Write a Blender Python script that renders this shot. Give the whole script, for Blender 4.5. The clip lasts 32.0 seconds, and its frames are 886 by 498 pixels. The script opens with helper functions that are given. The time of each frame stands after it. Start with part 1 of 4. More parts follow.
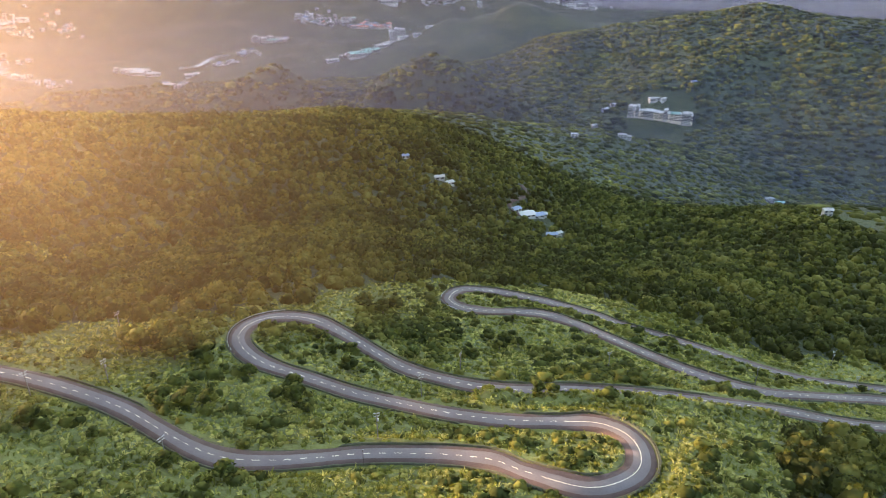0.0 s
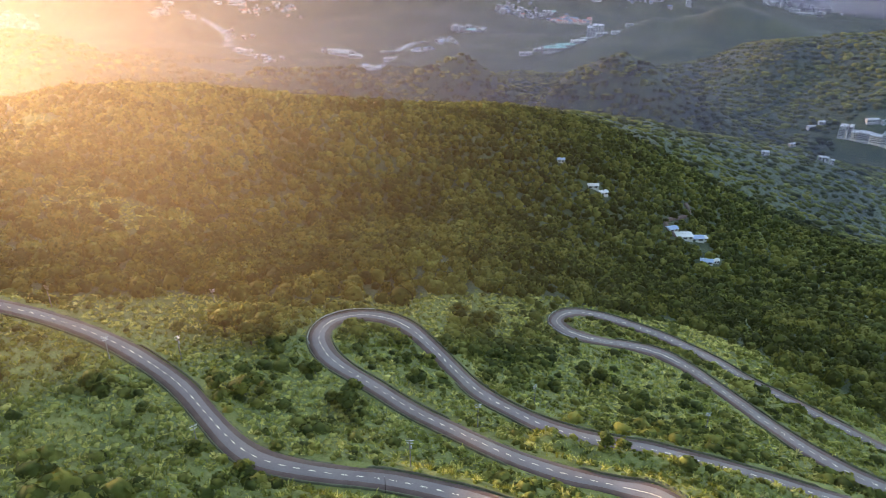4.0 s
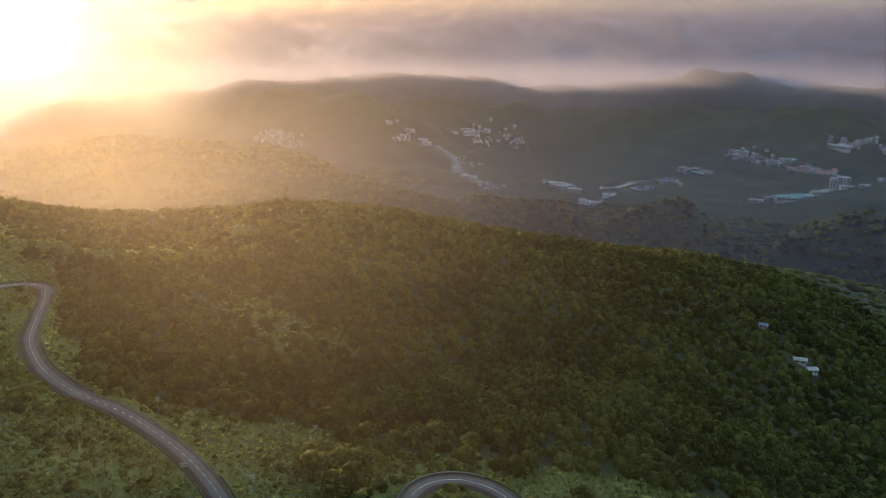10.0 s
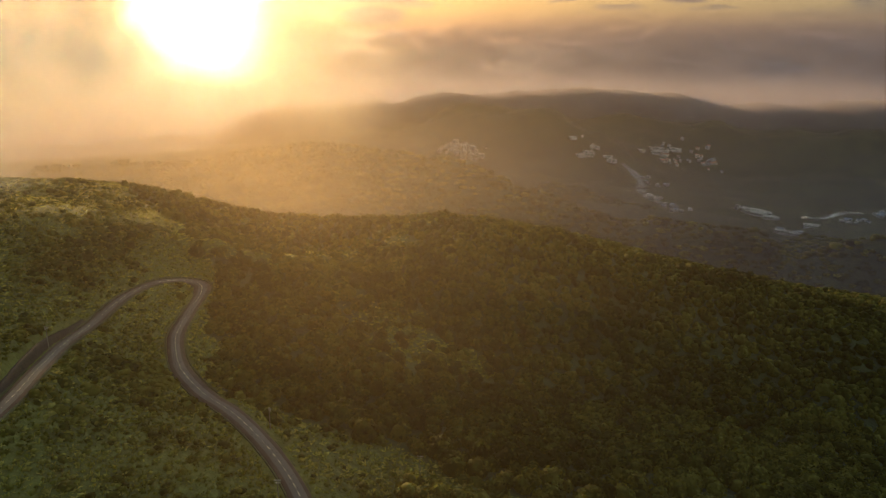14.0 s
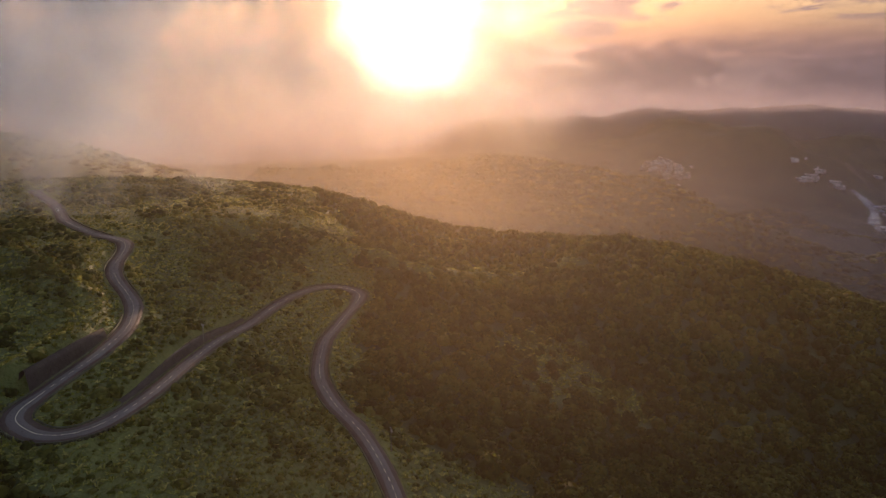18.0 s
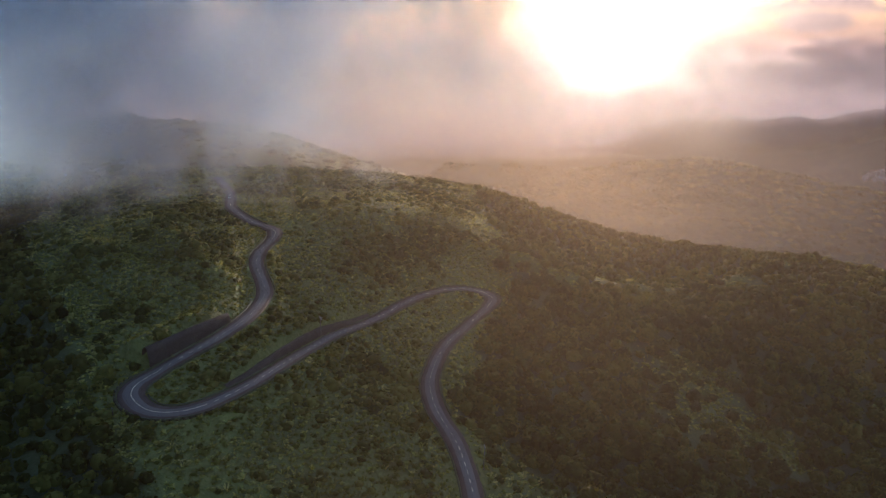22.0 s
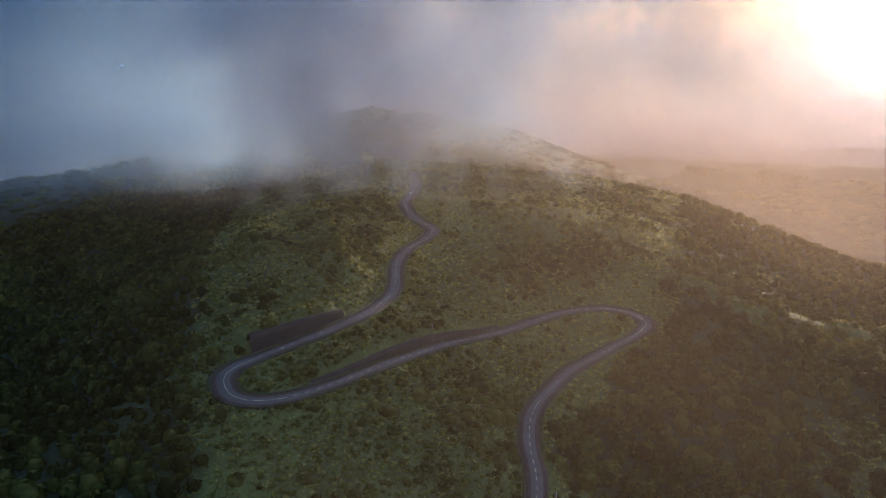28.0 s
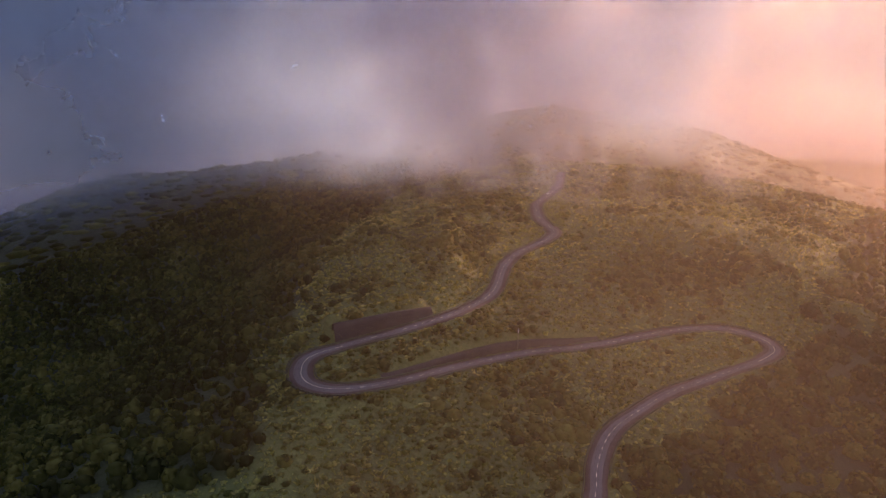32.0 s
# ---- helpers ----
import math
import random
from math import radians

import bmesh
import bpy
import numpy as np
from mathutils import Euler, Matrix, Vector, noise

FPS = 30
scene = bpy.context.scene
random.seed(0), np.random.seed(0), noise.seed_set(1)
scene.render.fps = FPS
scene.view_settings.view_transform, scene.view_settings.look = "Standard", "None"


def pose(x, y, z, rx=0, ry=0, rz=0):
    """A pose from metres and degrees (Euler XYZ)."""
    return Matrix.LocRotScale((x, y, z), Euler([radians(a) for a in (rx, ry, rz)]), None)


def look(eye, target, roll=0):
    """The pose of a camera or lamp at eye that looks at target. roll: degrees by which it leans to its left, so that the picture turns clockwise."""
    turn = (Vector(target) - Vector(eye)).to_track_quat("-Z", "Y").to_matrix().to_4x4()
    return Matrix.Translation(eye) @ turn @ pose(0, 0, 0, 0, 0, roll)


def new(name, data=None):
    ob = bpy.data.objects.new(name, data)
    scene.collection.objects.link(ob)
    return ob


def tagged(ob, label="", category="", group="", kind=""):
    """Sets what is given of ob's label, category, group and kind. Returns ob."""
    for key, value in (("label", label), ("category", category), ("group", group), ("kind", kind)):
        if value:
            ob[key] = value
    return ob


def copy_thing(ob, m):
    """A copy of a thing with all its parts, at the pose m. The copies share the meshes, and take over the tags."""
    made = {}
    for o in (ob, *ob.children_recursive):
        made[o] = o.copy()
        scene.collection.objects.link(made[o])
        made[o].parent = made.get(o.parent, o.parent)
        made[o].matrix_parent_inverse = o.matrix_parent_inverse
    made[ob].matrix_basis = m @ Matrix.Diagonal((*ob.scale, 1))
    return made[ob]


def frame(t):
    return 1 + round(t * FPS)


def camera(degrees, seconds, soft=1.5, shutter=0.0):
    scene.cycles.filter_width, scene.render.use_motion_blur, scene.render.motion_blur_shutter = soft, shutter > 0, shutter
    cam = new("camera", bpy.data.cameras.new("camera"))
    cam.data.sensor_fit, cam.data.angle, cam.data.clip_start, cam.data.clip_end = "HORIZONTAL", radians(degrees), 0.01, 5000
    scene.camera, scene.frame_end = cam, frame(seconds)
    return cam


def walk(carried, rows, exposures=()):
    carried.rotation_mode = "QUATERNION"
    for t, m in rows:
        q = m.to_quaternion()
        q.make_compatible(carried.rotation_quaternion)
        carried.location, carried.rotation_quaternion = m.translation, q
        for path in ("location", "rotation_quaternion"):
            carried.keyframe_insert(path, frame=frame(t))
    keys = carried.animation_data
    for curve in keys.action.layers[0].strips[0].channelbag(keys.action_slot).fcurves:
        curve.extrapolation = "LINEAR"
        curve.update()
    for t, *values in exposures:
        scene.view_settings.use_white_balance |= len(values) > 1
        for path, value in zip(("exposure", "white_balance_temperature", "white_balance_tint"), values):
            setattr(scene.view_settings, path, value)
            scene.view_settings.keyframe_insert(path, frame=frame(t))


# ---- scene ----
cam = camera(63.4, 32.0, soft=1.15)
METRES, EYE, TILT, LEAN, TURN = 270.0, 200.0, -26.5, 0.5, 0.0
ROWS = [
    (0.0, 0.0, 0.0, 0.0, 0.0, 0.0, 0.0),
    (0.5, 0.0159, 0.0079, 0.0043, 1.49, -0.04, -0.8),
    (1.0, 0.0314, 0.0161, 0.0089, 3.16, -0.12, -1.69),
    (1.5, 0.0465, 0.0245, 0.0135, 5.22, -0.26, -2.76),
    (2.0, 0.0614, 0.0332, 0.0185, 7.31, -0.46, -3.85),
    (2.5, 0.0761, 0.0422, 0.0235, 9.14, -0.65, -4.79),
    (4.5, 0.1248, 0.0806, 0.0463, 15.59, -1.55, -7.99),
    (5.0, 0.1335, 0.0911, 0.0521, 16.89, -1.22, -8.66),
    (5.5, 0.1418, 0.1015, 0.0581, 18.12, -0.63, -9.3),
    (6.0, 0.1494, 0.1119, 0.0637, 19.34, 0.1, -9.9),
    (6.5, 0.1562, 0.1224, 0.0694, 20.48, 0.86, -10.47),
    (7.0, 0.1626, 0.133, 0.0749, 21.67, 1.59, -11.04),
    (7.5, 0.1686, 0.1436, 0.08, 23.03, 2.32, -11.66),
    (8.0, 0.1731, 0.1548, 0.0856, 24.59, 2.95, -12.41),
    (8.5, 0.1773, 0.1658, 0.0915, 26.18, 3.55, -13.13),
    (9.0, 0.1815, 0.1769, 0.0975, 27.73, 4.16, -13.81),
    (9.5, 0.1856, 0.1881, 0.1028, 29.24, 4.81, -14.47),
    (10.0, 0.1865, 0.1991, 0.1092, 30.86, 5.34, -15.19),
    (10.5, 0.189, 0.2108, 0.1145, 32.69, 5.64, -15.95),
    (11.0, 0.1911, 0.2217, 0.1203, 34.52, 5.54, -16.68),
    (11.5, 0.1933, 0.2329, 0.1256, 36.3, 5.09, -17.33),
    (12.0, 0.1957, 0.244, 0.1315, 38.08, 4.54, -17.93),
    (12.5, 0.1972, 0.2552, 0.1378, 39.97, 3.88, -18.59),
    (13.0, 0.199, 0.2669, 0.1441, 41.74, 3.25, -19.18),
    (13.5, 0.2002, 0.2785, 0.1506, 43.57, 2.61, -19.77),
    (14.0, 0.2005, 0.2903, 0.157, 45.5, 1.91, -20.38),
    (14.5, 0.2014, 0.3023, 0.1633, 47.53, 1.18, -20.98),
    (16.5, 0.1999, 0.3464, 0.1872, 55.74, -1.23, -23.06),
    (17.0, 0.1975, 0.3566, 0.1936, 57.65, -1.64, -23.55),
    (17.5, 0.1953, 0.3673, 0.1992, 59.68, -2.46, -23.93),
    (18.0, 0.1934, 0.3789, 0.2048, 62.43, -3.58, -24.42),
    (18.5, 0.1927, 0.3916, 0.2117, 64.78, -4.57, -24.79),
    (19.0, 0.1901, 0.4041, 0.2185, 66.88, -5.49, -25.16),
    (19.5, 0.1878, 0.4164, 0.2249, 68.84, -6.37, -25.47),
    (20.0, 0.1865, 0.4296, 0.2309, 71.87, -7.67, -25.83),
    (20.5, 0.184, 0.4425, 0.2376, 74.47, -8.87, -26.07),
    (21.0, 0.182, 0.4563, 0.2449, 76.92, -9.99, -26.25),
    (21.5, 0.1786, 0.4703, 0.2516, 78.4, -10.65, -26.33),
    (22.0, 0.1752, 0.4836, 0.2589, 79.42, -11.14, -26.34),
    (22.5, 0.1716, 0.4971, 0.2655, 80.36, -11.57, -26.36),
    (23.0, 0.1667, 0.5104, 0.2724, 81.28, -11.99, -26.42),
    (23.5, 0.1618, 0.5244, 0.2797, 81.98, -12.31, -26.4),
    (24.0, 0.1558, 0.5376, 0.2868, 83.71, -13.12, -26.45),
    (24.5, 0.1505, 0.5518, 0.2941, 85.95, -14.13, -26.44),
    (25.0, 0.1441, 0.568, 0.3029, 88.29, -15.25, -26.39),
    (25.5, 0.1378, 0.5834, 0.3117, 90.6, -16.33, -26.4),
    (27.5, 0.1123, 0.6465, 0.3442, 100.24, -20.65, -25.9),
    (28.0, 0.1045, 0.6612, 0.3527, 102.31, -21.6, -25.69),
    (28.5, 0.0973, 0.6765, 0.3607, 104.21, -22.42, -25.42),
    (29.0, 0.0895, 0.6926, 0.3694, 105.87, -23.16, -25.1),
    (29.5, 0.0816, 0.7079, 0.3781, 107.52, -23.9, -24.81),
    (30.0, 0.0732, 0.723, 0.3864, 109.23, -24.67, -24.51),
    (30.5, 0.0659, 0.7394, 0.3938, 112.33, -25.94, -23.83),
    (31.0, 0.0571, 0.7555, 0.4033, 115.22, -27.21, -23.17),
    (31.5, 0.048, 0.7709, 0.4106, 117.21, -28.03, -22.67),
    (32.0, 0.0397, 0.7877, 0.4165, 119.11, -28.69, -22.2),
]
walk(cam, [(t, pose(0, 0, EYE, TILT, LEAN, TURN) @ pose(METRES * x, METRES * y, METRES * z, 90 + pitch, roll, yaw)) for t, x, y, z, yaw, pitch, roll in ROWS],
     exposures=[(0.0, 2.85, 6050, 21), (5.0, 2.68, 5700, 17), (7.0, 2.35, 5650, 14), (9.0, 1.72, 5350, 10), (11.0, 1.05, 5900, 2), (13.0, 0.68, 6600, -3), (15.0, 0.57, 7600, 15), (17.0, 0.48, 6900, 31), (18.3, 0.47, 5850, 29), (20.0, 0.45, 5050, 21), (25.0, 0.43, 4700, 19), (28.0, 0.58, 4720, 20), (30.0, 0.68, 4900, 27), (31.0, 0.82, 5200, 39), (32.0, 0.88, 5950, 53)])

scene.cycles.transparent_max_bounces = 160

# ---- world, sun ----
SUN_YAW, SUN_UP, SKY = 67.3, 3.0, 0.42


def bearing(yaw, up=0.0):
    a, e = radians(yaw), radians(up)
    return Vector((-math.sin(a) * math.cos(e), math.cos(a) * math.cos(e), math.sin(e)))


SUN_DIR = bearing(SUN_YAW, SUN_UP)
sun = new("sun", bpy.data.lights.new("sun", "SUN"))
sun.data.energy, sun.data.angle, sun.data.color = 5.0, radians(2.0), (1.0, 0.66, 0.33)
sun.matrix_world = look(SUN_DIR * 1000, (0, 0, 0))


class Nodes:
    """Short-hand for building node trees."""

    def __init__(self, tree, keep=False):
        self.t = tree
        if not keep:
            tree.nodes.clear()

    def add(self, kind):
        return self.t.nodes.new("ShaderNode" + kind)

    def link(self, a, b):
        self.t.links.new(a, b)

    def val(self, socket, v):
        if isinstance(v, bpy.types.NodeSocket):
            self.link(v, socket)
        else:
            socket.default_value = v

    def math(self, op, a, b=0.0, clamp=False):
        n = self.add("Math")
        n.operation, n.use_clamp = op, clamp
        self.val(n.inputs[0], a)
        self.val(n.inputs[1], b)
        return n.outputs[0]

    def vmath(self, op, a, b=(0, 0, 0)):
        n = self.add("VectorMath")
        n.operation = op
        self.val(n.inputs[0], a)
        self.val(n.inputs[1], b)
        return n.outputs["Value"] if op in ("DOT_PRODUCT", "LENGTH") else n.outputs["Vector"]

    def mix(self, f, a, b, blend="MIX"):
        n = self.add("Mix")
        n.data_type, n.blend_type = "RGBA", blend
        self.val(n.inputs["Factor"], f)
        self.val(n.inputs[6], a if isinstance(a, bpy.types.NodeSocket) else (*a, 1.0)[:4])
        self.val(n.inputs[7], b if isinstance(b, bpy.types.NodeSocket) else (*b, 1.0)[:4])
        return n.outputs[2]

    def noise(self, vec, scale, detail=3.0, rough=0.55, distort=0.0):
        n = self.add("TexNoise")
        self.link(vec, n.inputs["Vector"])
        n.inputs["Scale"].default_value, n.inputs["Detail"].default_value = scale, detail
        n.inputs["Roughness"].default_value, n.inputs["Distortion"].default_value = rough, distort
        return n.outputs["Fac"]

    def span(self, v, a, b, c=0.0, d=1.0, smooth=True):
        n = self.add("MapRange")
        n.interpolation_type = "SMOOTHSTEP" if smooth else "LINEAR"
        for i, x in enumerate((v, a, b, c, d)):
            self.val(n.inputs[i], x)
        return n.outputs[0]


world = bpy.data.worlds.new("sky")
scene.world = world
world.use_nodes = True
N = Nodes(world.node_tree)
way = N.vmath("NORMALIZE", N.add("TexCoord").outputs["Generated"])
sky = N.add("TexSky")
sky.sky_type, sky.sun_disc = "NISHITA", False
sky.sun_elevation, sky.sun_rotation, sky.air_density, sky.dust_density = radians(SUN_UP), radians(-SUN_YAW), 1.3, 0.6
sky.ozone_density = 1.2
angle = N.math("ARCCOSINE", N.math("MINIMUM", N.vmath("DOT_PRODUCT", way, SUN_DIR), 0.99999))
up = N.add("SeparateXYZ")
N.link(way, up.inputs[0])
climb = up.outputs[2]
base = N.mix(1.0, sky.outputs[0], (SKY, SKY, SKY), "MULTIPLY")
base = N.mix(N.span(climb, 0.3, 0.08, 0.0, 0.6), base, N.mix(N.span(angle, 0.2, 0.9), (0.3, 0.26, 0.24), (0.13, 0.19, 0.25)))
# a hazy bank over the sea, and long flat evening clouds above it
bank = N.mix(N.span(angle, 0.03, 0.42), (0.28, 0.2, 0.17), (0.05, 0.055, 0.076))
low = N.mix(N.span(climb, -0.02, 0.16), bank, base)
flat = N.vmath("MULTIPLY", way, (4.5, 4.5, 26.0))
puffs = N.span(N.noise(flat, 1.3, 8.0, 0.6, 0.35), 0.47, 0.56)
cloud = N.math("MULTIPLY", puffs, N.math("MULTIPLY", N.span(climb, 0.03, 0.06), N.span(climb, 0.6, 0.3)))
grey = N.mix(N.math("MULTIPLY", cloud, 0.88), low, N.mix(N.span(angle, 0.1, 0.9), (0.2, 0.135, 0.13), (0.06, 0.066, 0.095)))
# two small dark clouds beside the sun
west = N.math("ARCTAN2", N.math("MULTIPLY", up.outputs[0], -1.0), up.outputs[1])
fray = N.math("MULTIPLY", N.math("SUBTRACT", N.noise(flat, 9.0, 6.0, 0.6, 0.4), 0.5), 1.5)
for yaw, high, wide, tall, deep in ((54.2, 2.05, 2.7, 0.75, 0.85), (53.0, 0.75, 1.6, 0.35, 0.6)):
    u = N.math("DIVIDE", N.math("SUBTRACT", west, radians(yaw)), radians(wide))
    v = N.math("DIVIDE", N.math("SUBTRACT", climb, radians(high)), radians(tall))
    r = N.math("ADD", N.math("ADD", N.math("MULTIPLY", u, u), N.math("MULTIPLY", v, v)), fray)
    grey = N.mix(N.span(r, 1.2, 0.4, 0.0, deep), grey, (0.13, 0.095, 0.095))
# the sun behind thin cloud
wide_sun = N.math("POWER", 2.718, N.math("MULTIPLY", angle, -1.0 / 0.17))
torn = N.math("ADD", 0.55, N.math("MULTIPLY", N.noise(N.vmath("MULTIPLY", way, (1, 1, 1.6)), 7.0, 5.0, 0.6, 0.6), 0.9))
near_sun = N.math("POWER", 2.718, N.math("MULTIPLY", N.math("MULTIPLY", angle, N.math("SUBTRACT", 1.75, N.math("MULTIPLY", torn, 0.7))), -1.0 / 0.029))
glow = N.mix(1.0, N.mix(near_sun, (0, 0, 0), (46.0, 38.0, 22.0)), N.mix(N.math("MULTIPLY", wide_sun, torn), (0, 0, 0), (2.0, 1.25, 0.68)), "ADD")
total = N.mix(1.0, grey, glow, "ADD")
bg = N.add("Background")
N.link(total, bg.inputs[0])
bg.inputs[1].default_value = 1.0
N.link(bg.outputs[0], N.add("OutputWorld").inputs[0])


# ---- materials ----
def material(name):
    m = bpy.data.materials.new(name)
    m.use_nodes = True
    return m, Nodes(m.node_tree)


def surface(name, colours, scale, rough=0.85, bump=0.0, bump_scale=None, fine=None, spec=0.3, metal=0.0, island=0.0, tone=0.0):
    """A rough surface whose colour wanders between three colours at two scales."""
    m, n = material(name)
    at = n.add("TexCoord").outputs["Object"]
    a = n.noise(at, scale, 4.0)
    b = n.noise(at, fine or scale * 9, 3.0)
    ramp = n.add("ValToRGB")
    ramp.color_ramp.elements[0].position, ramp.color_ramp.elements[1].position = 0.3, 0.72
    ramp.color_ramp.elements[0].color, ramp.color_ramp.elements[1].color = (*colours[0], 1), (*colours[2], 1)
    ramp.color_ramp.elements.new(0.5).color = (*colours[1], 1)
    f = n.math("ADD", n.math("MULTIPLY", a, 0.6), n.math("MULTIPLY", b, 0.4))
    if island:
        f = n.math("ADD", f, n.math("MULTIPLY", n.math("SUBTRACT", n.add("NewGeometry").outputs["Random Per Island"], 0.5), island))
    if tone:
        at_tone = n.add("Attribute")
        at_tone.attribute_name = "tone"
        f = n.math("ADD", f, n.math("MULTIPLY", n.math("SUBTRACT", at_tone.outputs["Fac"], 0.5), tone))
    n.link(f, ramp.inputs[0])
    p = n.add("BsdfPrincipled")
    n.link(ramp.outputs[0], p.inputs["Base Color"])
    p.inputs["Roughness"].default_value, p.inputs["Specular IOR Level"].default_value, p.inputs["Metallic"].default_value = rough, spec, metal
    if bump:
        bn = n.add("Bump")
        bn.inputs["Strength"].default_value, bn.inputs["Distance"].default_value = 1.0, bump
        n.link(n.noise(at, bump_scale or scale * 6, 4.0), bn.inputs["Height"])
        n.link(bn.outputs[0], p.inputs["Normal"])
    n.link(p.outputs[0], n.add("OutputMaterial").inputs[0])
    return m


def leafy(name, colours, scale, tone=0.5, island=0.35, lucent=0.35):
    """Foliage: diffuse with some light coming through the leaves."""
    m = surface(name, colours, scale, rough=0.85, spec=0.1, island=island, tone=tone)
    n = Nodes(m.node_tree, keep=True)
    p = next(x for x in n.t.nodes if x.type == "BSDF_PRINCIPLED")
    out = next(x for x in n.t.nodes if x.type == "OUTPUT_MATERIAL")
    tr = n.add("BsdfTranslucent")
    n.link(n.mix(1.0, p.inputs["Base Color"].links[0].from_socket, (1.25, 1.2, 0.6), "MULTIPLY"), tr.inputs[0])
    mx = n.add("MixShader")
    mx.inputs[0].default_value = lucent
    n.link(p.outputs[0], mx.inputs[1])
    n.link(tr.outputs[0], mx.inputs[2])
    n.link(mx.outputs[0], out.inputs[0])
    return m


GROUND = surface("meadow_soil", [(0.055, 0.063, 0.014), (0.095, 0.108, 0.024), (0.14, 0.145, 0.036)], 0.05, bump=1.2, bump_scale=0.35, fine=0.5)
FOREST = leafy("forest_leaves", [(0.031, 0.036, 0.009), (0.06, 0.066, 0.014), (0.12, 0.12, 0.026)], 0.02)
SHRUB = leafy("shrub_leaves", [(0.04, 0.05, 0.011), (0.078, 0.09, 0.018), (0.15, 0.15, 0.03)], 0.06)
GRASS = leafy("silver_grass", [(0.075, 0.088, 0.016), (0.155, 0.17, 0.036), (0.33, 0.325, 0.115)], 0.03, tone=0.7, island=0.3, lucent=0.55)
PLUME = leafy("grass_plumes", [(0.105, 0.118, 0.023), (0.21, 0.217, 0.054), (0.43, 0.4, 0.16)], 0.04, tone=0.8, island=0.45, lucent=0.55)
# the soil under the woods is dark leaf litter and undergrowth
n = Nodes(GROUND.node_tree, keep=True)
principled = next(q for q in n.t.nodes if q.type == "BSDF_PRINCIPLED")
cover = n.add("Attribute")
cover.attribute_name = "wooded"
spots = n.add("TexCoord").outputs["Object"]
litter = n.mix(n.span(n.math("ADD", n.math("MULTIPLY", n.noise(spots, 0.012, 4.0), 0.5), n.math("MULTIPLY", n.noise(spots, 0.05, 4.0), 0.5)), 0.36, 0.64), (0.02, 0.026, 0.009), (0.045, 0.052, 0.016))
n.link(n.mix(cover.outputs["Fac"], principled.inputs["Base Color"].links[0].from_socket, litter), principled.inputs["Base Color"])
BARK = surface("bark", [(0.05, 0.038, 0.028), (0.09, 0.07, 0.05), (0.14, 0.11, 0.085)], 1.5, bump=0.03)
ASPHALT = surface("asphalt", [(0.084, 0.071, 0.07), (0.112, 0.096, 0.094), (0.142, 0.124, 0.121)], 0.09, rough=0.82, fine=2.0, spec=0.3, bump=0.01, bump_scale=9)
VERGE = surface("old_asphalt_verge", [(0.042, 0.025, 0.021), (0.064, 0.04, 0.034), (0.09, 0.059, 0.05)], 0.2, rough=0.8, fine=2.5, bump=0.02, bump_scale=5)
PAINT = surface("road_paint", [(0.55, 0.48, 0.34), (0.68, 0.6, 0.45), (0.75, 0.68, 0.54)], 0.6, rough=0.6)
STONE = surface("mossy_stone", [(0.035, 0.036, 0.02), (0.06, 0.062, 0.034), (0.09, 0.092, 0.05)], 0.5, bump=0.06, bump_scale=2.5)
CONCRETE = surface("concrete", [(0.12, 0.11, 0.1), (0.17, 0.16, 0.145), (0.23, 0.215, 0.2)], 0.4, bump=0.01)
STEEL = surface("galvanised_steel", [(0.35, 0.36, 0.37), (0.45, 0.46, 0.47), (0.55, 0.56, 0.57)], 1.0, rough=0.45, metal=0.8)
CERAMIC = surface("ceramic", [(0.34, 0.34, 0.33), (0.42, 0.42, 0.41), (0.5, 0.5, 0.49)], 2.0, rough=0.3)


def plaster(name, c):
    return surface(name, [tuple(0.8 * v for v in c), c, tuple(min(0.9, 1.12 * v) for v in c)], 0.08, rough=0.8, fine=0.9)


WHITE_WALL, CREAM_WALL, GREY_WALL = plaster("white_render", (0.3, 0.295, 0.29)), plaster("cream_render", (0.55, 0.48, 0.4)), plaster("grey_render", (0.36, 0.36, 0.36))
BLUE_ROOF, GREEN_ROOF, RED_ROOF, PALE_ROOF = plaster("blue_sheet_roof", (0.16, 0.2, 0.28)), plaster("green_sheet_roof", (0.18, 0.3, 0.27)), plaster("red_sheet_roof", (0.4, 0.14, 0.1)), plaster("pale_sheet_roof", (0.3, 0.3, 0.29))
WINDOW = surface("window_glass", [(0.03, 0.035, 0.04), (0.04, 0.045, 0.05), (0.06, 0.06, 0.065)], 0.3, rough=0.15, spec=0.6)
FACING = surface("sprayed_concrete", [(0.03, 0.022, 0.02), (0.045, 0.034, 0.03), (0.065, 0.05, 0.042)], 0.25, fine=2.0, bump=0.15, bump_scale=0.9)
CAR_PAINT = surface("car_paint", [(0.7, 0.7, 0.7), (0.74, 0.74, 0.74), (0.78, 0.78, 0.78)], 0.5, rough=0.25, spec=0.5)
WATER = surface("river_water", [(0.1, 0.11, 0.11), (0.14, 0.15, 0.15), (0.18, 0.18, 0.18)], 0.02, rough=0.12, spec=0.6)


